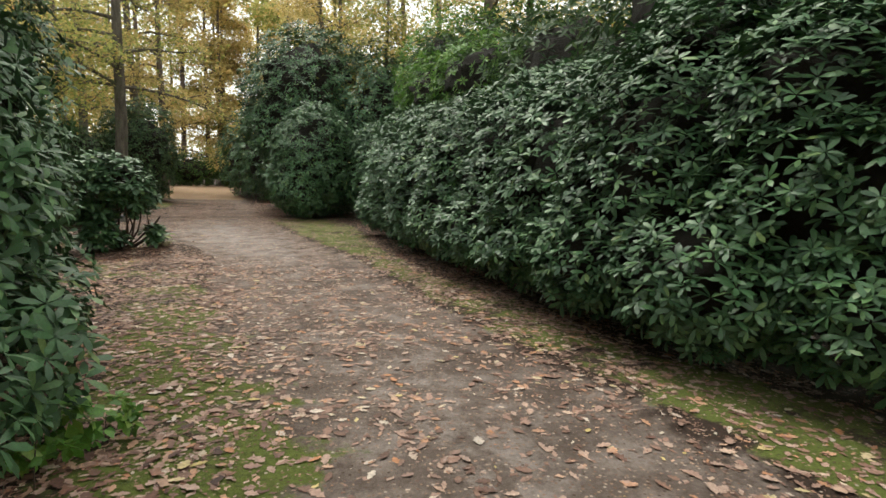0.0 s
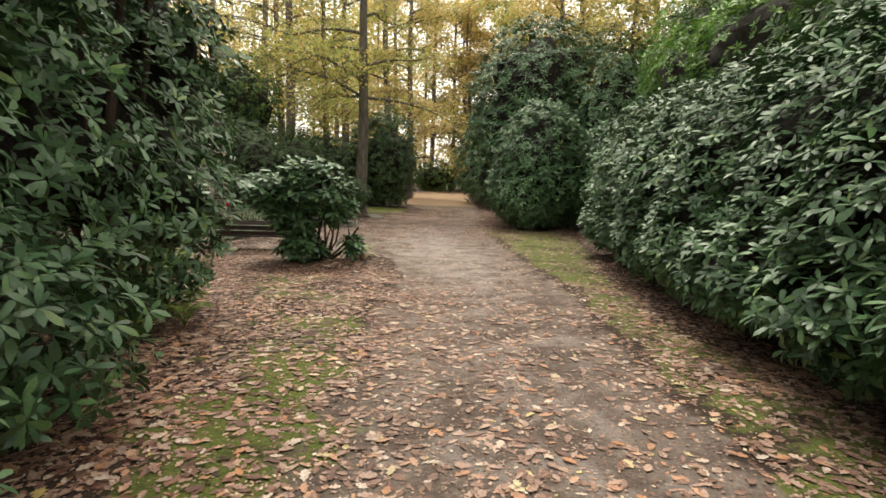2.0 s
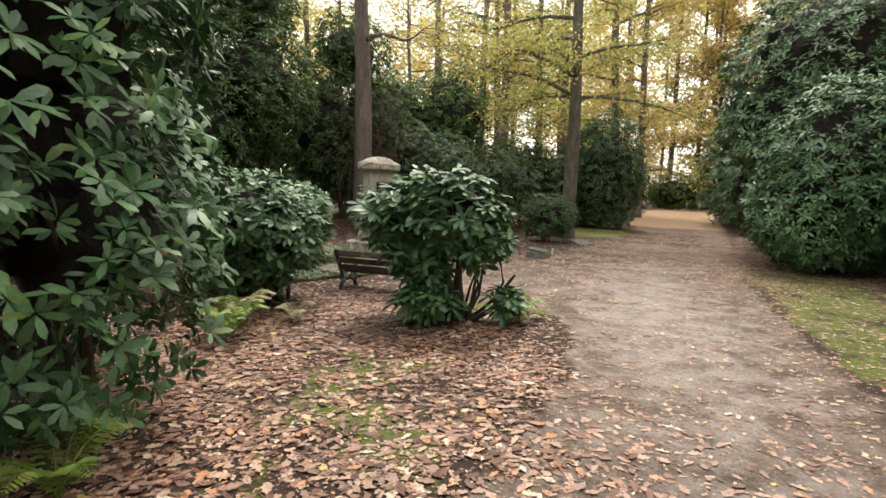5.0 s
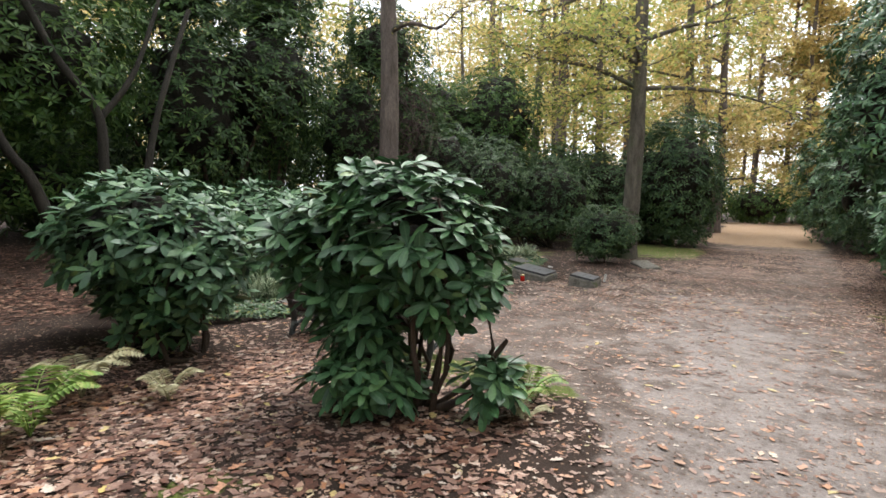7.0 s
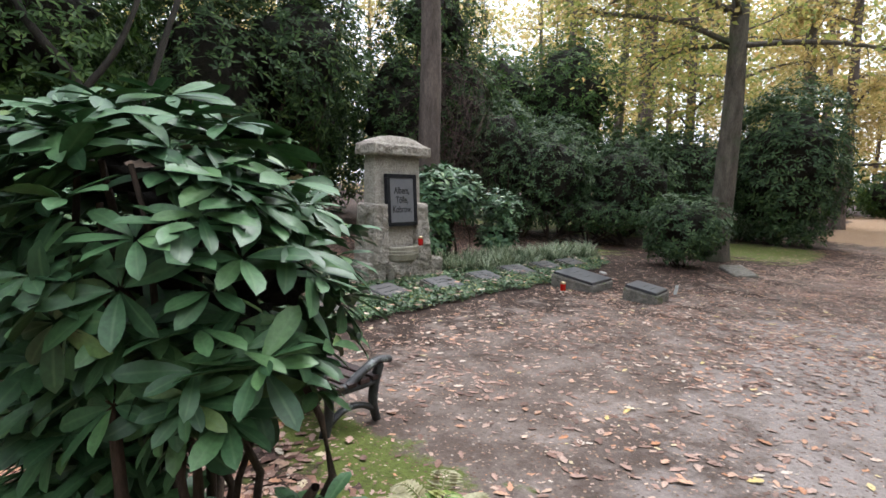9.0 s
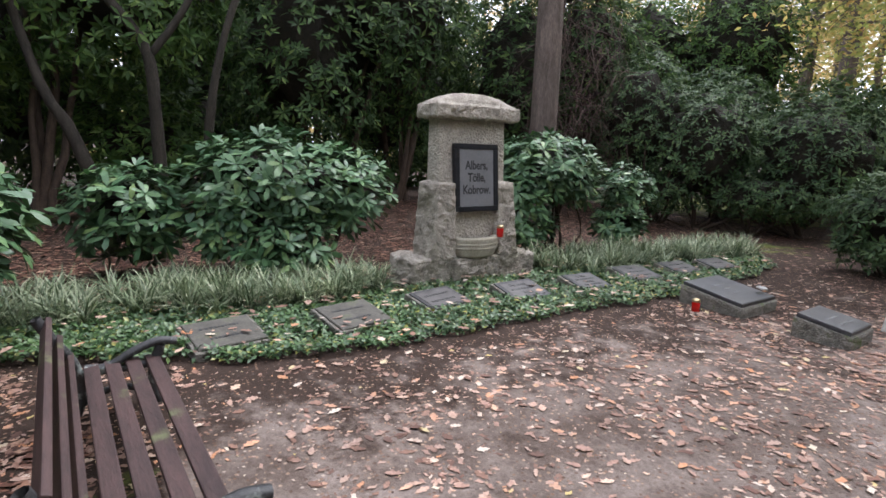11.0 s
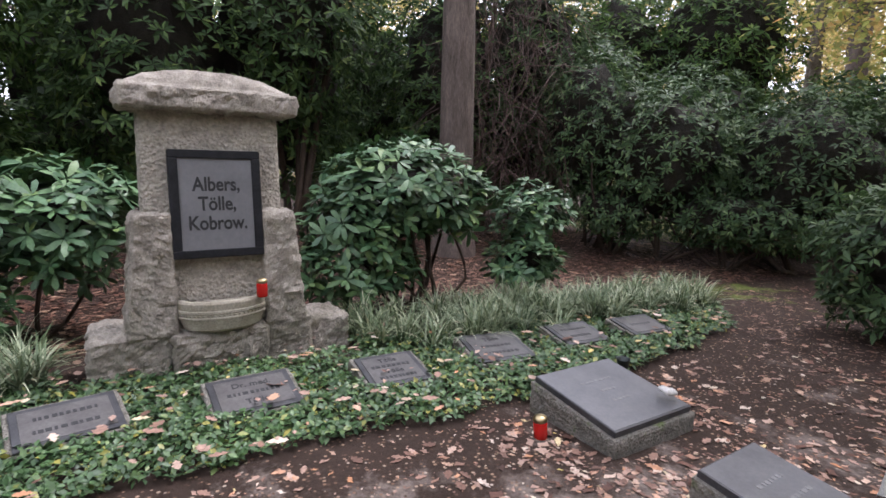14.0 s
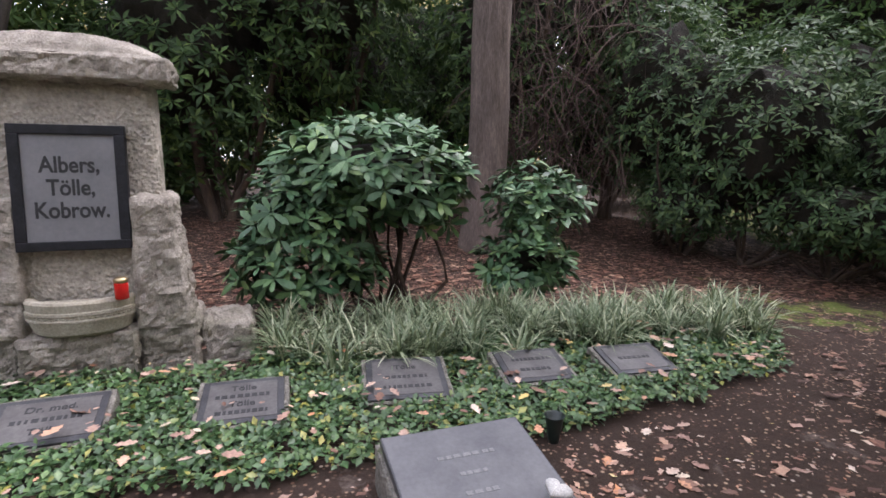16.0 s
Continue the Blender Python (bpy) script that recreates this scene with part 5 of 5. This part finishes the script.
def in_stone(x, y):
    hit = np.zeros(len(x), bool)
    for px, py, w, d, *_ in plates:
        hit |= (np.abs(x - px) < d / 2 - 0.02) & (np.abs(y - py) < w / 2 - 0.015)
    hit |= (np.abs(x + 3.8) < 0.36) & (np.abs(y - 16.75) < 0.36)
    hit |= (x < -5.42) & (x > -6.05) & (y > 13.82) & (y < 15.75)
    return hit


def ground_cover():
    n = 26000
    y = rng.uniform(10.6, 19.6, n)
    x = rng.uniform(-5.9, -3.8, n)
    front = np.interp(y, BED_FRONT[:, 0], BED_FRONT[:, 1]) - 0.07 * (1 + lump(np.stack([x, y, x], 1), 6, 2))
    keep = (x < front) & (x > -5.75 + 0.2 * np.sin(y * 2)) & ~in_stone(x, y)
    x, y = x[keep], y[keep]
    z = ground_height(x, y) + 0.03 + 0.055 * rng.random(len(x)) + 0.02 * lump(np.stack([x, y, x], 1), 5, 4)
    p = np.stack([x, y, z], 1)
    axis = unit(rng.normal(0, 0.35, p.shape) + [0.15, 0, 1])
    base, d, up, length = whorls(p, axis, np.full(len(p), 0.042) * rng.uniform(0.7, 1.3, len(p)), 3, (65, 95))
    v, t = leaves(BROAD, base, d, up, length * 1.1)
    stuff("ground_cover", v, t, COVER_LEAF, None, "low glossy green ground cover between the grave plates", "ground cover")


ground_cover()


def grass_tufts():
    g = thing("grass_border", pose(-6, 15, 0), "arching variegated grass tufts behind the grave plates", "ornamental grass", kind="stuff")
    pieces = []
    for _ in range(300):
        y = rng.uniform(10.4, 19.6)
        x = rng.uniform(-6.15, -5.22)
        if 13.72 < y < 15.85 and x > -6.15:
            continue
        if y > 18.6 and x < -6.0:
            continue
        n = 38
        L = rng.uniform(0.26, 0.46, n)
        a = rng.uniform(0, 6.283, n)
        out = np.stack([np.cos(a), np.sin(a), np.zeros(n)], 1)
        side = np.stack([-np.sin(a), np.cos(a), np.zeros(n)], 1)
        lean = rng.uniform(0.35, 1.0, n)
        root = np.array([x, y, 0.0]) + rng.normal(0, 0.03, (n, 3)) * [1, 1, 0]
        rows = []
        for s in (0.0, 0.35, 0.65, 0.87, 1.0):
            c = root + out * (L * lean * (0.25 * s + 0.75 * s * s))[:, None] + np.array([0, 0, 1.0]) * (L * (1.15 * s - 0.75 * lean * s * s))[:, None]
            w = 0.0062 * (1 - s**3) + 0.0008
            rows += [c + side * w, c - side * w]
        v = np.stack(rows, 1).reshape(-1, 3)
        tt = np.array([[2 * k, 2 * k + 1, 2 * k + 3] for k in range(4)] + [[2 * k, 2 * k + 3, 2 * k + 2] for k in range(4)])
        t = (tt[None] + (np.arange(n) * 10)[:, None, None]).reshape(-1, 3)
        pieces.append((v, t))
    v, t = join(pieces)
    stuff("blades", v - [-6, 15, 0], t, GRASS_LEAF, g)


grass_tufts()


# ---- dry twigs hanging in the thicket ----
def dry_twigs():
    pieces = []
    for _ in range(460):
        b = np.array([-9.9 + rng.normal(0, 0.45), rng.uniform(18.8, 21.0), rng.uniform(1.0, 4.6)])
        e = b + np.array([rng.normal(0.2, 0.35), rng.normal(0, 0.5), -rng.uniform(0.3, 1.3)])
        pieces.append(tube_arrays(smooth_path([b, (b + e) / 2 + rng.normal(0, 0.15, 3), e], 6), np.linspace(0.008, 0.002, 6), 4))
    v, t = join(pieces)
    stuff("dry_twigs", v, t, DRY_TWIG, None, "tangle of bare reddish dead twigs under the evergreens", "twigs")


dry_twigs()


# ---- fallen leaves ----
def leaf_density(x, y):
    path, moss, sand = plan_masks(x, y)
    right = np.interp(y, PATH_RIGHT[:, 0], PATH_RIGHT[:, 1])
    d = 0.4 + 0.35 * smoothstep(10, 7, y) * smoothstep(2.5, 4.8, y) + 0.2 * (1 - path)
    left_bank = smoothstep(0.5, -0.6, x - np.interp(y, [-4, 4, 9, 12, 12.5], [1.15, 1.1, 0.55, -0.8, -3])) * smoothstep(11.6, 10.8, y)
    d = np.maximum(d, 1.0 * left_bank)
    d = d * (1 - np.where(x > right, 0.15, 0.55) * moss) + (0.25 * smoothstep(5, 8, y) - 0.2 * smoothstep(6, 4, y)) * moss * (x > right)
    middle = np.exp(-(((x - np.interp(y, [0, 10, 14], [2.2, 1.2, 0.0])) / 0.8) ** 2))
    d = d * (1 - 0.3 * middle * (path > 0.5))
    d = d * (1 - 0.3 * smoothstep(11.0, 12.5, y))
    band = np.exp(-((y - 17.3 - 0.25 * x) ** 2) / 1.2) * smoothstep(-3.5, -1, x)
    d = d * (1 - 0.65 * smoothstep(17.0, 17.8, y) * smoothstep(-2.0, -3.0, x))
    return np.clip(d + 0.5 * band, 0, 1) * np.clip(0.6 + 0.45 * lump(np.stack([x, y, x * 0], 1), 2.3, 6) + 0.4 * lump(np.stack([x, y, x * 0], 1), 7.0, 3), 0.05, 1)


def scatter_litter(n, x0, x1, y0, y1, test, size, lift=0.012):
    x, y = rng.uniform(x0, x1, n), rng.uniform(y0, y1, n)
    keep = test(x, y)
    x, y = x[keep], y[keep]
    p = np.stack([x, y, ground_height(x, y) + lift * rng.random(len(x)) ** 2 + 0.002], 1)
    a = rng.uniform(0, 6.283, len(x))
    ahead = unit(np.stack([np.cos(a), np.sin(a), rng.normal(0, 0.015, len(x))], 1))
    up = unit(rng.normal(0, 0.05, p.shape) + [0, 0, 1])
    return p, ahead, up, size * (0.36 + 0.95 * rng.random(len(x)) ** 1.9), rng.uniform(0.6, 1.05, len(x)), rng.uniform(0.2, 0.8, len(x)) + 1.6 * rng.random(len(x)) ** 4


def bed(x, y):
    return (y > 10.6) & (y < 19.6) & (x < np.interp(y, BED_FRONT[:, 0], BED_FRONT[:, 1]))


litter = scatter_litter(250000, -4.8, 4.8, -1, 22, lambda x, y: (rng.random(len(x)) < leaf_density(x, y)) & ~bed(x, y) & ~in_stone(x, y), 0.072, 0.006)
leaf_mesh = tri_mesh("fallen_leaf", OAK[0], OAK[1], LITTER_LEAF)
litter[3][litter[0][:, 1] < 9.5] *= 1.12
lp, la, lu, ls = litter[:4]
pick = np.flatnonzero((lp[:, 0] > -0.5) & (lp[:, 0] < 3.2) & (lp[:, 1] > 1.8) & (lp[:, 1] < 6.5) & (ls > 0.06))[:300]
for k in pick:
    side = unit(np.cross(lu[k], la[k]))
    nrm = np.cross(la[k], side)
    ob = new("fallen_leaf", leaf_mesh)
    ob.parent = ground
    ob.matrix_basis = Matrix.Translation(lp[k].tolist()) @ Matrix(np.stack([la[k], side, nrm], 1).tolist()).to_4x4() @ Matrix.Diagonal((*[float(ls[k])] * 3, 1))
rest = np.ones(len(lp), bool)
rest[pick] = False
small = rest & (((lp[:, 1] > 9) & ~((lp[:, 0] < 0.6) & (lp[:, 1] > 10.5) & (lp[:, 1] < 18))) | (ls < 0.064))
large = rest & ~small
v, t = join([leaves(form, *[q[sel] for q in litter]) for form, sel in ((OAK, large), (OAK_TINY, small))])
stuff("fallen_leaves", v, t, LITTER_LEAF, None, "scattered dry brown and tan fallen oak leaves", "leaf litter")
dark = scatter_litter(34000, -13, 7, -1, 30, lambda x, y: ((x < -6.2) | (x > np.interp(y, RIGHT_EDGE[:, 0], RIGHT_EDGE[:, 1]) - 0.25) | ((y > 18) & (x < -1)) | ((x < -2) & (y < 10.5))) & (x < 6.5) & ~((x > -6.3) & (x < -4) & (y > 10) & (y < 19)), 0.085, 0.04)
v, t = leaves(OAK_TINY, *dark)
stuff("old_leaf_litter", v, t, OLD_LITTER, None, "dark reddish brown old leaf litter under the shrubs", "leaf litter")
bl = scatter_litter(1500, -6.2, -3.4, 10.8, 19.4, lambda x, y: (rng.random(len(x)) < 0.6) & bed(x, y), 0.092)
bl[0][:, 2] += 0.11
v, t = leaves(OAK, *bl)
stuff("leaves_on_plot", v, t, LITTER_LEAF, None, "orange and brown leaves caught on the ground cover", "leaf litter")
bank = scatter_litter(46000, -3.6, 1.3, 0.5, 11.4, lambda x, y: (x < np.interp(y, [0, 9, 11.4], [0.95, 0.25, -0.8]) + 0.35 * lump(np.stack([x, y, x], 1), 3.0, 8)) & (rng.random(len(x)) < 0.8 - 0.5 * (plan_masks(x, y)[1] > 0.4 + 0.3 * lump(np.stack([x, y, x], 1), 4.0, 2))), 0.088, 0.014)
fresh = np.arange(len(bank[0])) % 5 < 2
v, t = leaves(OAK, *[q[fresh] for q in bank])
stuff("fresh_bank_litter", v, t, LITTER_LEAF, None, "newly fallen tan and orange leaves along the hedge foot", "leaf litter")
v, t = leaves(OAK_TINY, *[q[~fresh] for q in bank])
stuff("bank_litter", v, t, OLD_LITTER, None, "thick carpet of brown leaves along the hedge foot", "leaf litter")


def drift(x, y):
    """Leaves blown together round the stones and over the shaded end of the path."""
    q = np.stack([x, y, x * 0], 1)
    stones = np.exp(-(((x + 3.2) / 1.1) ** 2) - ((y - 16.7) / 0.6) ** 2)
    end = smoothstep(16.6, 19.0, y + 0.5 * lump(q, 1.2, 4)) * smoothstep(30, 26, y) * smoothstep(-3.4, -2.4, x)
    band = 0.45 * np.exp(-((y - 15.8 - 0.35 * x) ** 2) / 1.5) * smoothstep(-3.4, -2.2, x)
    return np.maximum(np.maximum(0.8 * stones, band), 0.9 * end) * np.clip(0.7 + 0.6 * lump(q, 2.2, 7), 0.1, 1)


blown = scatter_litter(130000, -4.6, 2.5, 14, 30, lambda x, y: (rng.random(len(x)) < drift(x, y)) & ~bed(x, y) & ~in_stone(x, y) & ~((np.abs(x + 2.86) < 0.25) & (np.abs(y - 16.73) < 0.27)), 0.07, 0.01)
v, t = leaves(OAK_TINY, *[q[::2] for q in blown])
stuff("dry_blown_leaves", v, t, LITTER_LEAF, None, "pale pinkish dry leaves blown together over the shaded path", "leaf litter")
v, t = leaves(OAK_TINY, *[q[1::2] for q in blown])
stuff("blown_leaf_litter", v, t, OLD_LITTER, None, "reddish brown leaves blown together over the shaded path", "leaf litter")
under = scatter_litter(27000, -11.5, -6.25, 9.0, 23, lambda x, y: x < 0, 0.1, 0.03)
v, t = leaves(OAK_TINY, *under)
stuff("shrub_litter", v, t, OLD_LITTER, None, "reddish brown leaves under the shrubs behind the graves", "leaf litter")
k = 14
ang, rad = rng.uniform(0, 6.283, k), 0.62 * np.sqrt(rng.random(k))
on_bush = np.stack([-1.6 + rad * np.cos(ang), 10.66 + 0.8 * rad * np.sin(ang), 1.66 - 0.62 * rad**2 * 1.6], 1)
aa = rng.uniform(0, 6.283, k)
v, t = leaves(OAK, on_bush, unit(np.stack([np.cos(aa), np.sin(aa), 0.1 * aa], 1) * [1, 1, 0.2]), unit(rng.normal(0, 0.3, (k, 3)) + [0, 0, 1]), rng.uniform(0.05, 0.085, k))
stuff("leaves_on_shrub", v, t, LITTER_LEAF, None, "dry brown leaves caught on top of the young rhododendron", "leaf litter")
crumbs = scatter_litter(52000, -4.6, 4.6, 0, 20, lambda x, y: (rng.random(len(x)) < 0.55) & ~bed(x, y) & ~in_stone(x, y), 0.02, 0.006)
v, t = leaves(BROAD, *crumbs)
stuff("leaf_crumbs", v, t, LITTER_LEAF, None, "crumbled bits of dry leaf trodden into the path", "leaf litter")
